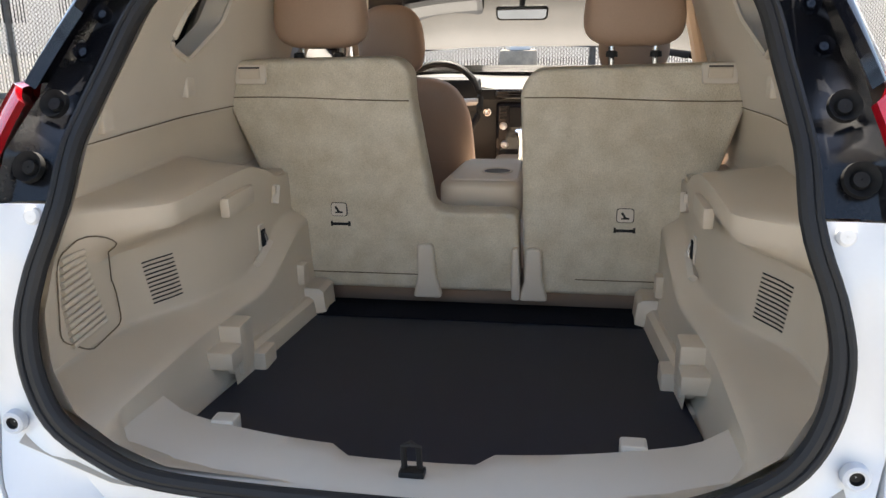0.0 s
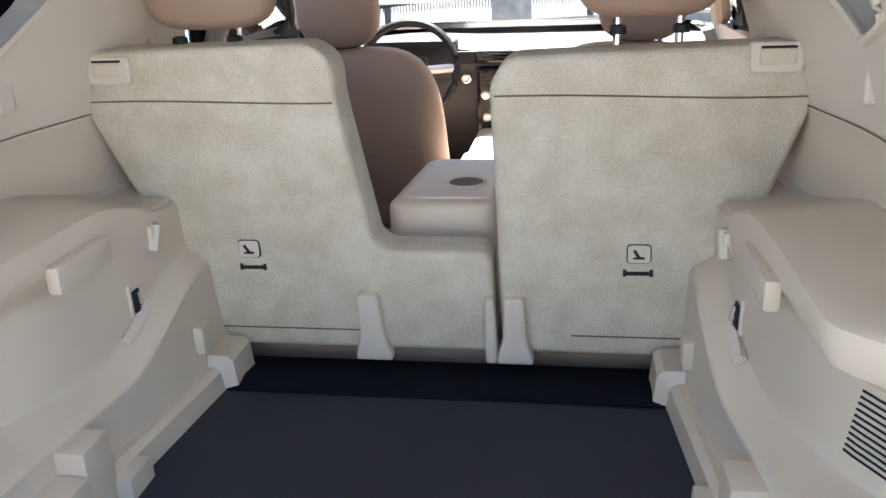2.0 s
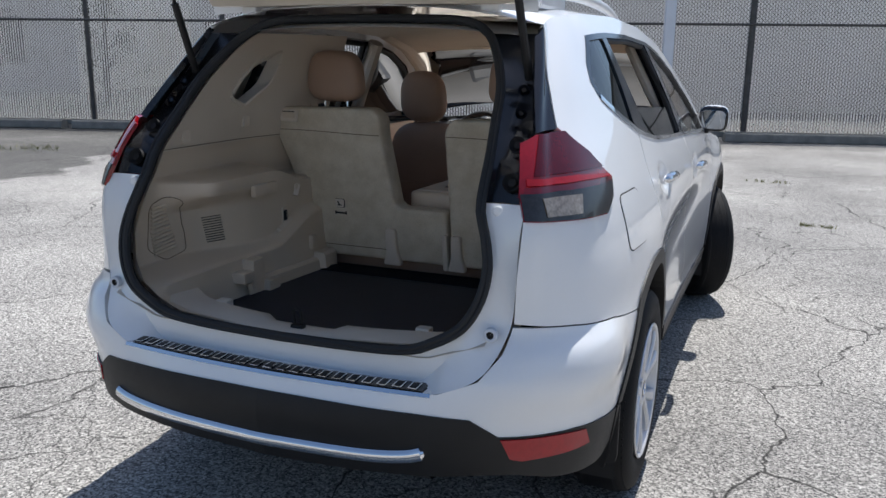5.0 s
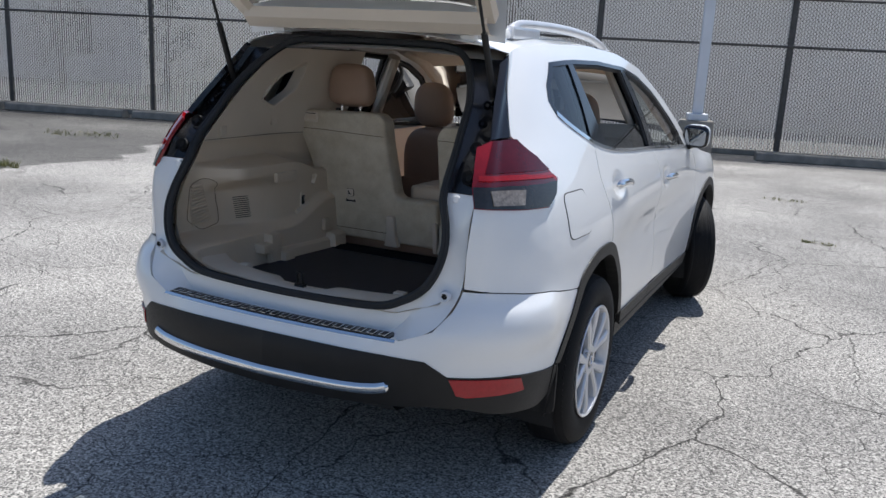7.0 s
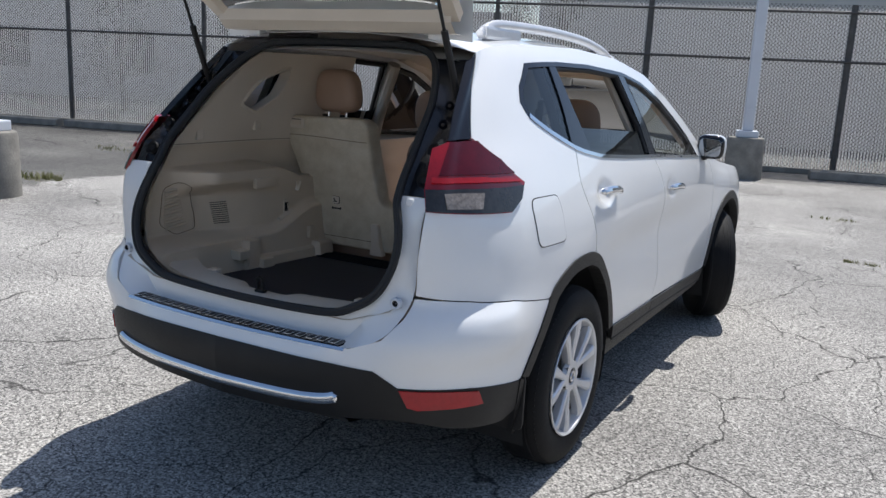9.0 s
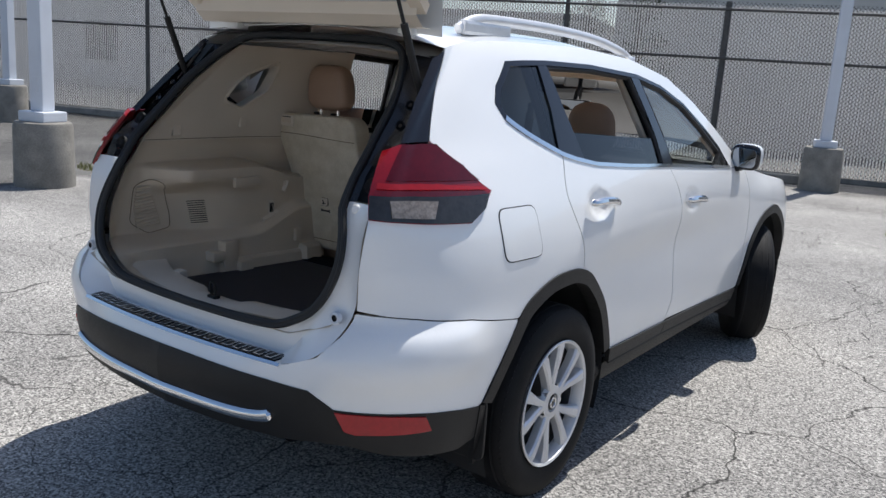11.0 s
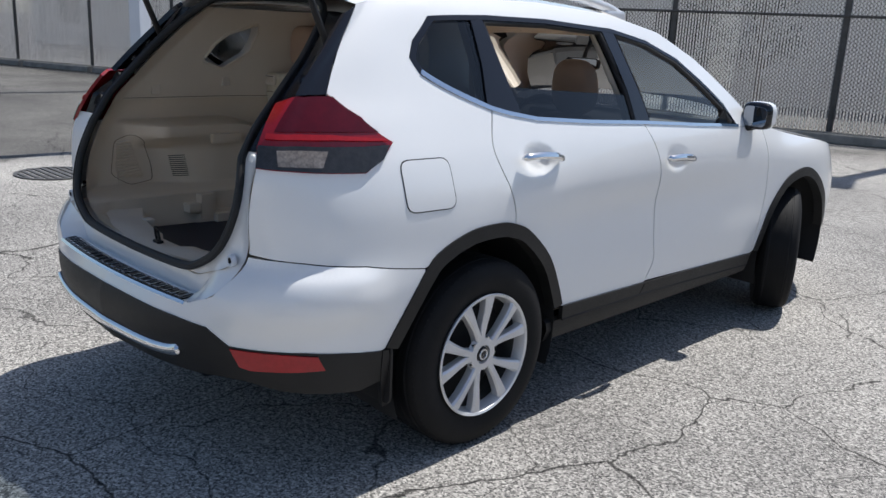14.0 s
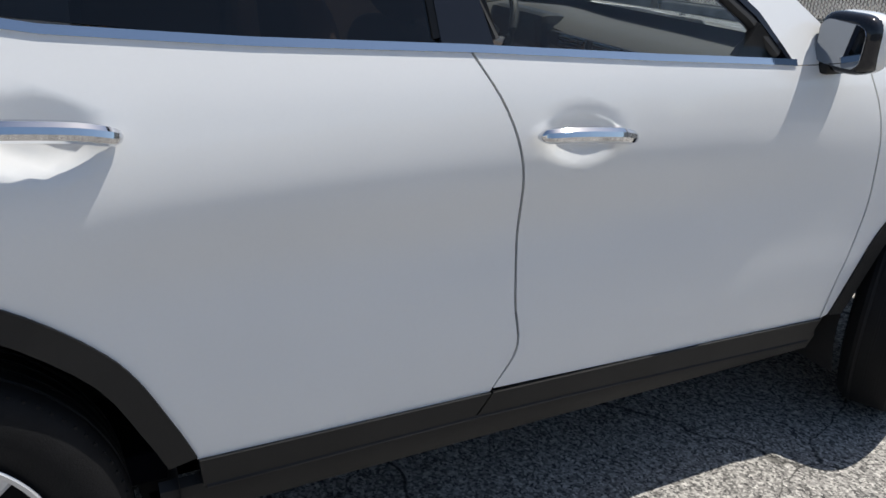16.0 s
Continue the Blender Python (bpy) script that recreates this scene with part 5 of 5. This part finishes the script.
zs = sorted(list(np.linspace(0.60, 1.56, 65)) + [0.770, 0.778, 0.786, 0.79, 0.796, 0.80, 0.806, 0.811, 0.816, 0.822, 1.066, 1.071, 1.076, 1.082, 1.088, 1.093])
for s in (1, -1):
    rows = []
    for z in zs:
        back = aperture_y(z) + 0.03
        row = []
        for y in np.linspace(back, 0.16 + 0.2 * (z > 1.1), 46):
            # at the rear the lining closes on the aperture
            x = bay_x(y, follow(y, z))
            t = min(1.0, max(0.0, (y - back) / 0.09))
            ap = float(np.interp(z, [p[1] for p in RING_XZ[:-3]], [p[0] for p in RING_XZ[:-3]]))
            x = min(x, ap - 0.006) + (x - min(x, ap - 0.006)) * t ** 0.6
            row.append((s * x, y, follow(y, z)))
        rows.append(row)
    cut = [k for k, z in enumerate(zs) if z <= 1.175]
    lining = part("side_lining", sheet(rows[:cut[-1] + 1]), BEIGE, car, "beige moulded load bay lining", smooth=True)
    # the pillar lining is left open for the quarter glass
    hole = [(-0.30, 1.335), (-0.255, 1.405), (-0.20, 1.45), (-0.06, 1.50), (-0.055, 1.46), (-0.085, 1.375), (-0.20, 1.30)]
    tall = []
    for z in np.linspace(zs[cut[-1]], zs[-1], 60):
        back = aperture_y(z) + 0.03
        ap = float(np.interp(z, [p[1] for p in RING_XZ[:-3]], [p[0] for p in RING_XZ[:-3]]))
        row = []
        for y in np.linspace(back, 0.16 + 0.2 * (z > 1.1), 110):
            x = bay_x(y, z)
            t = min(1.0, max(0.0, (y - back) / 0.09))
            row.append((s * (min(x, ap - 0.006) + (x - min(x, ap - 0.006)) * t ** 0.6), y, z))
        tall.append(row)
    bm = sheet(tall)
    bmesh.ops.delete(bm, geom=[f for f in bm.faces if inside(f.calc_center_median().y, f.calc_center_median().z, hole)], context="FACES")
    pil = part("pillar_lining", bm, TRIM, car, "pale pillar lining", smooth=True)
    edge = rounded(hole, 0.02, 4)
    part("window_edge", tube([(s * (bay_x(y, z) - 0.001), y, z) for y, z in edge], 0.007, 6, True), TRIM, pil, smooth=True)
    reveal = [[(s * (bay_x(y, z) + d), y + 0.0, z) for y, z in edge + edge[:1]] for d in (0.0, 0.03, 0.06)]
    part("window_reveal", sheet(reveal), TRIM, pil, smooth=True)
    part("lining_seam", tube([(s * (bay_x(y, 1.177) - 0.003), y, 1.177) for y in np.linspace(-0.64, 0.2, 14)], 0.0012, 5), SEAMC, lining)
    # ventilation slots
    vy0, vy1 = (-0.480, -0.412) if s > 0 else (-0.465, -0.404)
    for k in range(11):
        z = 0.927 - 0.0090 * k
        pts = [(s * (bay_x(y, z) - 0.0015), y, z + 0.006 * (y - vy0) / 0.1) for y in np.linspace(vy0 + 0.0016 * k, vy1 + 0.0014 * k, 6)]
        part("vent_slot", tube(pts, 0.0016, 5), DARK, lining)
    if s < 0:
        # louvred cover of the tool bin
        ring_pts = [(y, z) for y, z in rounded([(-0.71, 0.86), (-0.63, 0.81), (-0.53, 0.825), (-0.537, 0.90), (-0.578, 1.0), (-0.62, 1.03), (-0.69, 1.0)], 0.02, 3)]
        part("bin_cover_gap", tube([(s * (bay_x(y, z) - 0.004), y, z) for y, z in ring_pts], 0.0014, 5, True), SEAMC, lining)
        for k in range(13):
            z = 0.995 - 0.0128 * k
            w = 0.045 + 0.05 * k / 12
            part("louvre", tube([(s * (bay_x(y, z) - 0.004), y, z + 0.1 * (y + 0.65)) for y in np.linspace(-0.69 + 0.01 * abs(k - 6) / 6, -0.69 + w + 0.02, 5)], 0.0058, 6), BEIGE, lining)
    # hook recess, catches and ribs on the front of the lining
    hx = bay_x(-0.11, 0.885)
    hk = part("hook_bezel", prism(rounded([(-0.016, -0.033), (0.016, -0.033), (0.016, 0.033), (-0.016, 0.033)], 0.01, 4), 0.006, Matrix(((0, 0, -s, s * (hx + 0.003)), (1, 0, 0, -0.11), (0, 1, 0, 0.885), (0, 0, 0, 1))), 0.002), TRIM, lining)
    part("hook_void", boxed((s * (hx - 0.005) - 0.002, -0.120, 0.865), (s * (hx - 0.005) + 0.002, -0.100, 0.905), 0.001), DARK, hk)
    part("hook", tube([(s * (hx - 0.008), -0.11, 0.90), (s * (hx - 0.014), -0.11, 0.88), (s * (hx - 0.008), -0.11, 0.868)], 0.003, 6), CHROME, hk)
    for y0, y1, z0, z1, d in ((-0.02, 0.05, 1.008, 1.022, 0.010), (-0.055, -0.02, 0.955, 0.998, 0.009), (-0.02, 0.02, 0.735, 0.79, 0.018), (-0.40, -0.33, 0.665, 0.775, 0.04), (-0.46, -0.40, 0.70, 0.74, 0.05), (-0.34, -0.27, 0.62, 0.69, 0.045), (-0.43, -0.30, 0.62, 0.65, 0.03)):
        x = bay_x((y0 + y1) / 2, (z0 + z1) / 2)
        part("lining_block", boxed((min(s * (x - d), s * (x + 0.02)), y0, z0), (max(s * (x - d), s * (x + 0.02)), y1, z1), 0.007), BEIGE, lining, smooth=True)
    yy = -0.245
    part("shelf_insert", boxed((min(s * 0.478, s * 0.50), yy - 0.075, 0.985), (max(s * 0.478, s * 0.50), yy + 0.07, 1.028), 0.006), BEIGE, lining, smooth=True)
    for y0, z0, y1, z1 in ((-0.16, 0.835, -0.075, 0.865), (-0.055, 0.955, -0.035, 0.995)):
        hx2 = bay_x((y0 + y1) / 2, (z0 + z1) / 2)
        part("slanted_block", tube([(s * (hx2 - 0.004), y0, z0), (s * (hx2 - 0.004), y1, z1)], 0.011, 4), TRIM, lining)
    # ledge along the floor
    rows = [[(s * (0.475 - 0.05 * min(1, max(0, (y + 0.5) / 0.5)) + dx), y, z) for y in list(np.linspace(-0.42, 0.0, 12)) + [0.012, 0.10]] for dx, z in ((0.06, 0.702), (0.0, 0.70), (-0.012, 0.69), (-0.018, 0.64))]
    rows = [[(px - s * (0.022 if py > 0.005 else 0.0), py, pz + (0.018 if py > 0.005 else 0.0) * (pz > 0.65)) for px, py, pz in row] for row in rows]
    part("floor_ledge", sheet(rows), BEIGE, lining, smooth=True)
    # catches on the pillar lining
    for y, z in ((-0.17, 1.245), (-0.50, 1.215)):
        x = bay_x(y, z)
        part("pillar_catch", boxed((min(s * (x - 0.006), s * (x + 0.01)), y - 0.02, z - 0.025), (max(s * (x - 0.006), s * (x + 0.01)), y + 0.02, z + 0.025), 0.005), TRIM, pil)

# sill trim, striker, step plate
rows = []
for x in np.linspace(-0.60, 0.60, 41):
    rise = 0.16 * max(0.0, abs(x) - 0.44) ** 1.0 * 2.2 * (abs(x) > 0.44)
    dip = -0.012 if abs(x + 0.02) < 0.115 else 0.0
    lip = -0.735 + 0.105 * (abs(x) / 0.5) ** 2.2 - 0.012 * (abs(x + 0.02) < 0.115)
    rows.append([(x, -0.905 + 0.15 * rise, 0.716 + rise), (x, -0.875, 0.724 + rise), (x, -0.79 + 0.3 * (lip + 0.735), 0.724 + rise + dip), (x, lip - 0.012, 0.716 + rise + dip), (x, lip, 0.705 + rise * 0.7 + dip), (x, lip + 0.004, 0.63)])
sill = part("sill_trim", sheet(rows), TRIM, car, "pale plastic sill trim", smooth=True)
for x in (-0.36, 0.34):
    part("sill_catch", boxed((x - 0.022, -0.70, 0.69), (x + 0.022, -0.665, 0.722), 0.005), TRIM, sill)
striker = part("striker", tube([(-0.012, -0.82, 0.73), (-0.012, -0.825, 0.768), (0.0, -0.828, 0.776), (0.012, -0.825, 0.768), (0.012, -0.82, 0.73)], 0.005, 8), CLAD, car, "black steel latch striker", smooth=True)
part("striker_base", boxed((-0.02, -0.832, 0.716), (0.02, -0.808, 0.727), 0.003), CLAD, striker)
plate_rows = [[(x, -0.975 + 0.13 * x * x + dy, z) for x in np.linspace(-0.50, 0.485, 30)] for dy, z in ((0.034, 0.6545), (0.028, 0.656), (-0.032, 0.6535), (-0.038, 0.644))]
plate = part("step_plate", sheet(plate_rows, 0.003), CHROME, car, "brushed steel bumper step plate", smooth=True)
part("grip_field", sheet([[(x, -0.977 + 0.13 * x * x + dy, z) for x in np.linspace(-0.478, 0.463, 30)] for dy, z in ((0.0265, 0.6585), (-0.027, 0.6562))], 0.001), BLACKP, plate, "black grip field", smooth=True)
for k in range(22):
    x = -0.46 + k * 0.0425
    y = -0.975 + 0.13 * x * x
    tilt = Matrix.Translation((x, y - 0.003, 0.6580)) @ Matrix.Rotation(radians(2.5), 4, "X")
    part("grip_pad", boxed((-0.0135, -0.0205, 0.0), (0.0135, 0.0205, 0.0022), 0.0008, tilt), CHROME, plate, "raised chrome pad")
    part("grip_bar", boxed((-0.0095, -0.0165, 0.0018), (0.0095, 0.0165, 0.0030), 0.0005, tilt), CLAD, plate)


# ---- tailgate, raised on its hinges at the roof's rear edge ----
HINGE = Vector((0, -0.36, 1.625))
RAISED = Matrix.Translation(HINGE) @ Matrix.Rotation(radians(-80), 4, "X") @ Matrix.Translation(-HINGE)


def raise_up(*obs):
    for ob in obs:
        ob.data.transform(RAISED)
    return obs[0]


gate = panel("tailgate", [("x", 0.0, 0.70), ("x", 0.3, 0.702), ("x", 0.46, 0.715), ("x", 0.56, 0.76), ("x", 0.625, 0.85), ("x", 0.648, 0.95), ("x", 0.650, 1.08), ("x", 0.645, 1.16), ("x", 0.42, 1.215), ("x", 0.40, 1.235), ("x", 0.2, 1.25), ("x", 0.0, 1.255)], WHITE, car, label="white raised tailgate", flange=0.03)
half_gate = mirrored(gate, "tailgate_skin")
lens = panel("gate_lamp", [("x", 0.425, 1.215), ("x", 0.50, 1.16), ("x", 0.58, 1.10), ("x", 0.65, 1.085), ("x", 0.648, 1.16), ("x", 0.622, 1.28)], RED, gate, proud=0.006, flange=0.04, label="red and smoky gate lamp")
low_lens = panel("smoky_lens", [("x", 0.50, 1.157), ("x", 0.58, 1.097), ("x", 0.648, 1.082), ("x", 0.647, 1.15)], SMOKE, lens, proud=0.01, flange=0.004)
lens_l = mirrored(lens)
low_l = mirrored(low_lens, parent=lens_l)
pane = panel("rear_window", [("x", 0.0, 1.262), ("x", 0.2, 1.257), ("x", 0.40, 1.242), ("x", 0.43, 1.222), ("x", 0.618, 1.288), ("x", 0.592, 1.42), ("x", 0.555, 1.54), ("x", 0.3, 1.575), ("x", 0.0, 1.582)], TINT, gate, flange=0.004, label="dark tinted rear window")
pane_l = mirrored(pane)
rows = []
for a in np.linspace(-1, 1, 33):
    w = 0.565 * a
    sag = 0.028 * abs(a) ** 3
    rows.append([(w, -0.375 + 0.02 * a * a, 1.632 - sag * 1.2), (w, -0.50, 1.640 - sag), (w * 1.01, -0.62 + 0.05 * a * a, 1.628 - sag), (w * 1.01, -0.655 + 0.06 * a * a, 1.612 - sag), (w * 1.0, -0.63 + 0.06 * a * a, 1.592 - sag), (w * 0.98, -0.52 + 0.03 * a * a, 1.575 - sag)])
spoiler = part("spoiler", sheet(rows), WHITE, gate, "white roof spoiler", smooth=True)
stop = part("stop_lamp", boxed((-0.125, -0.662, 1.594), (0.125, -0.63, 1.615), 0.006), RED, spoiler)
strip = panel("chrome_garnish", [("x", 0.0, 1.098), ("x", 0.2, 1.096), ("x", 0.34, 1.088), ("x", 0.345, 1.112), ("x", 0.2, 1.122), ("x", 0.0, 1.125)], CHROME, gate, proud=0.02, flange=0.025)
strip_l = mirrored(strip)
ym = -0.955
badge = part("emblem", lathe([(0, 0.052), (0.008, 0.050), (0.010, 0.044), (0.006, 0.040)], Matrix.Translation((0, ym + 0.03, 1.185)) @ Matrix.Rotation(radians(105), 4, "X"), 32), CHROME, gate, "round chrome emblem", smooth=True)
bar = part("emblem_bar", boxed((-0.058, ym + 0.012, 1.177), (0.058, ym + 0.02, 1.193), 0.003), CHROME, badge)
PLATE_BLUE = material("plate_blue", (0.10, 0.28, 0.50), 0.4, vary=0.1)
PLATE_NAVY = material("plate_navy", (0.01, 0.02, 0.08), 0.4, vary=0.1)
frame_ob = part("plate_frame", prism(rounded([(-0.16, -0.082), (0.16, -0.082), (0.16, 0.082), (-0.16, 0.082)], 0.012, 3), 0.012, Matrix(((1, 0, 0, 0), (0, 0, -1, ym + 0.0), (0, 1, 0, 0.985), (0, 0, 0, 1))), 0.003), PLATE_BLUE, gate, "blue dealer plate in a frame")
field = part("plate_field", boxed((-0.145, ym - 0.016, 0.94), (0.145, ym - 0.012, 1.03), 0.001), PLATE_NAVY, frame_ob)
logo = part("plate_figure", prism([(-0.03, -0.04), (0.01, -0.038), (0.035, 0.0), (0.03, 0.03), (0.0, 0.042), (-0.03, 0.025), (-0.038, 0.0)], 0.002, Matrix(((1, 0, 0, 0), (0, 0, -1, ym - 0.016), (0, 1, 0, 0.985), (0, 0, 0, 1)))), TRIM, frame_ob)
blade = part("wiper", tube([(-0.02, -0.875, 1.285), (0.1, -0.87, 1.30), (0.26, -0.845, 1.30), (0.38, -0.82, 1.295)], [0.022, 0.014, 0.010, 0.006], 8), CLAD, gate, "black rear wiper", smooth=True)

# inner lining of the gate, with its latch and pull handle
rows = []
for z in np.linspace(0.73, 1.24, 16):
    w = float(np.interp(z, [0.73, 0.80, 0.90, 1.05, 1.24], [0.42, 0.53, 0.585, 0.585, 0.56]))
    y0 = float(np.interp(z, [0.73, 0.76, 0.80, 1.0, 1.15, 1.24], [-0.915, -0.885, -0.87, -0.865, -0.815, -0.77]))
    rows.append([(w * a, y0 - 0.03 * abs(a) ** 8 - 0.004 * a * a, z) for a in np.linspace(-1, 1, 31)])
inner = part("gate_lining", sheet(rows), TRIM, gate, "pale plastic gate lining", smooth=True)
rows = [[(s * float(np.interp(z, [1.20, 1.54], [0.585, 0.52])) + s * dx, float(np.interp(z, [1.20, 1.3, 1.45, 1.54], [-0.76, -0.69, -0.545, -0.45])) + dy, z) for dx, dy in ((0.045, -0.01), (0.03, 0.02), (-0.02, 0.02), (-0.035, -0.01))] for s in (1,) for z in np.linspace(1.20, 1.54, 12)]
side = part("gate_pillar_lining", sheet(rows), TRIM, gate, smooth=True)
side_l = mirrored(side)
head = part("gate_header_lining", sheet([[(a * 0.53, -0.44 + dy, 1.545 + dz) for a in np.linspace(-1, 1, 15)] for dy, dz in ((-0.03, -0.02), (0.01, -0.03), (0.05, 0.0), (0.06, 0.05))]), TRIM, gate, smooth=True)
latch = part("gate_latch", boxed((-0.05, -0.90, 0.735), (0.05, -0.862, 0.80), 0.012), DARK, gate, "black steel latch")
claw = part("latch_claw", tube([(-0.015, -0.88, 0.735), (-0.012, -0.885, 0.715), (0.012, -0.885, 0.715), (0.015, -0.88, 0.735)], 0.006, 6), CHROME, latch)
pull = part("pull_handle", boxed((0.17, -0.875, 0.80), (0.32, -0.855, 0.85), 0.012), TRIM, gate)
void = part("pull_recess", boxed((0.18, -0.8585, 0.806), (0.31, -0.853, 0.844), 0.002), DARK, pull)
screws = [part("lining_clip", lathe([(0, 0.008), (0.004, 0.007), (0.005, 0.001)], Matrix.Translation((x, -0.868, z)) @ Matrix.Rotation(radians(-90), 4, "X"), 12), CLAD, gate) for x, z in ((-0.09, 0.81), (0.07, 0.815), (-0.16, 0.80), (0.10, 0.79), (-0.4, 0.82), (0.45, 0.84))]
raise_up(gate, half_gate, lens, low_lens, lens_l, low_l, pane, pane_l, spoiler, stop, strip, strip_l, badge, bar, frame_ob, field, logo, blade, inner, side, side_l, head, latch, claw, pull, void, *screws)
half_gate.parent = gate
for s in (1, -1):
    a, b = Vector((s * 0.575, -0.49, 1.43)), RAISED @ Vector((s * 0.56, -0.60, 1.36))
    strut = part("gas_strut", tube([a, a.lerp(b, 0.55)], 0.012, 10), CLAD, car, "black gas strut", smooth=True)
    part("strut_rod", tube([a.lerp(b, 0.5), b], 0.006, 8), CLAD, strut, smooth=True)
    part("gate_hinge", boxed((s * 0.42 - 0.03, -0.40, 1.615), (s * 0.42 + 0.03, -0.34, 1.645), 0.01), WHITE, car)


# ---- door handles and mirrors ----
def door_handle(y, z, door, s):
    u, zz = find_u(y, z, 1, 0, 15), z
    p, n = Vector(skin(u, zz)), Vector(out_of(u, zz))
    p.x, n.x = s * p.x, s * n.x
    t = Vector((0, 1, -0.08)).normalized()
    b = n.cross(t) * (1 if s > 0 else -1)
    at = Matrix((t, b, n)).transposed().to_4x4()
    at.translation = p
    path = [(-0.118, -0.003, 0.012), (-0.10, 0.0, 0.026), (-0.05, 0.004, 0.034), (0.0, 0.005, 0.036), (0.06, 0.004, 0.033), (0.105, -0.001, 0.022), (0.122, -0.004, 0.010)]
    return part("door_handle", tube([at @ Vector(spline(np.array(path), k)) for k in np.linspace(0, 6, 22)], [0.004 + 0.0125 * (1 - abs(2 * k / 21 - 1) ** 5) for k in range(22)], 10, False, 1.0), CHROME, door, "chrome door handle", smooth=True)


doors = {o.name: o for o in car.children if o.name.startswith(("rear_door", "front_door"))}
for s, r, f in ((1, rear_door, front_door), (-1, doors["rear_door.001"], doors["front_door.001"])):
    door_handle(0.265, 1.066, r, s)
    door_handle(1.25, 0.998, f, s)
    m = cushion("door_mirror", s * 0.888, 2.010, 1.165, 0.078, 0.048, 0.070, WHITE, f, 3.2, 0.0, "door mirror with white cap")
    case = cushion("mirror_case", s * 0.886, 1.990, 1.163, 0.077, 0.042, 0.069, GLOSS, m, 3.6)
    out = rounded([(-0.060, -0.050), (0.062, -0.054), (0.066, 0.044), (-0.056, 0.052)], 0.03, 5)
    part("mirror_glass", prism(out, 0.003, Matrix(((1, 0, 0, s * 0.886), (0, 0, -1, 1.9485), (0, 1, 0, 1.163), (0, 0, 0, 1))), 0.001), MIRROR, m, "mirror glass")
    part("mirror_arm", boxed((min(s * 0.81, s * 0.87), 1.95, 1.085), (max(s * 0.81, s * 0.87), 2.03, 1.115), 0.012), CLAD, m)
    sail = part("mirror_sail", prism([(1.70, 1.128), (1.87, 1.112), (1.755, 1.20)], 0.02, Matrix(((0, 0, s, s * 0.800), (1, 0, 0, 0), (0, 1, 0, 0), (0, 0, 0, 1)))), CLAD, f)

# seat belts at the rear pillars
for s in (1, -1):
    part("seat_belt", tube([(s * 0.59, 0.17, 1.38), (s * 0.565, 0.20, 1.27), (s * 0.53, 0.23, 1.05)], 0.018, 6, False, 0.15), BEIGE, car, "beige seat belt")
    part("belt_anchor", boxed((s * 0.60 - 0.015, 0.15, 1.36), (s * 0.60 + 0.015, 0.20, 1.42), 0.01), TRIM, car)
# body pillars' inner linings and door cards
for s in (1, -1):
    for ys in ([(0.10, 1.24), (0.115, 1.40), (0.11, 1.55)], [(1.0, 0.9), (0.99, 1.17), (0.955, 1.35), (0.915, 1.54)], [(2.0, 1.13), (1.80, 1.255), (1.52, 1.43), (1.25, 1.53), (0.95, 1.59)]):
        part("pillar_trim", tube([skin(find_u(y, min(z, 1.62), 1, 0, 15), min(z, 1.62)) * (s, 1, 1) - (s * 0.055, 0, 0) for y, z in ys], 0.036, 10, False, 1.0), LINER, car, smooth=True)
    rows = [[(s * (float(skin(find_u(y, max(z, 0.45), 1, 0, 15), max(z, 0.45))[0]) - 0.075), y, z) for y in np.linspace(0.52, 2.1, 24)] for z in np.linspace(0.40, 1.11, 10)]
    part("door_card", sheet(rows), TRIM, car, "pale door lining", smooth=True)
    part("door_top_seal", tube([skin(*place_u(p)) * (s, 1, 1) - (s * 0.02, 0, 0.0) for p in BELT[2:]], 0.012, 6), RUBBER, car)
part("cabin_floor", boxed((-0.75, 0.2, 0.33), (0.75, 2.3, 0.40), 0.01), CARPET, car)
part("bay_underside", boxed((-0.50, -0.80, 0.50), (0.50, 0.25, 0.60), 0.01), DARK, car)
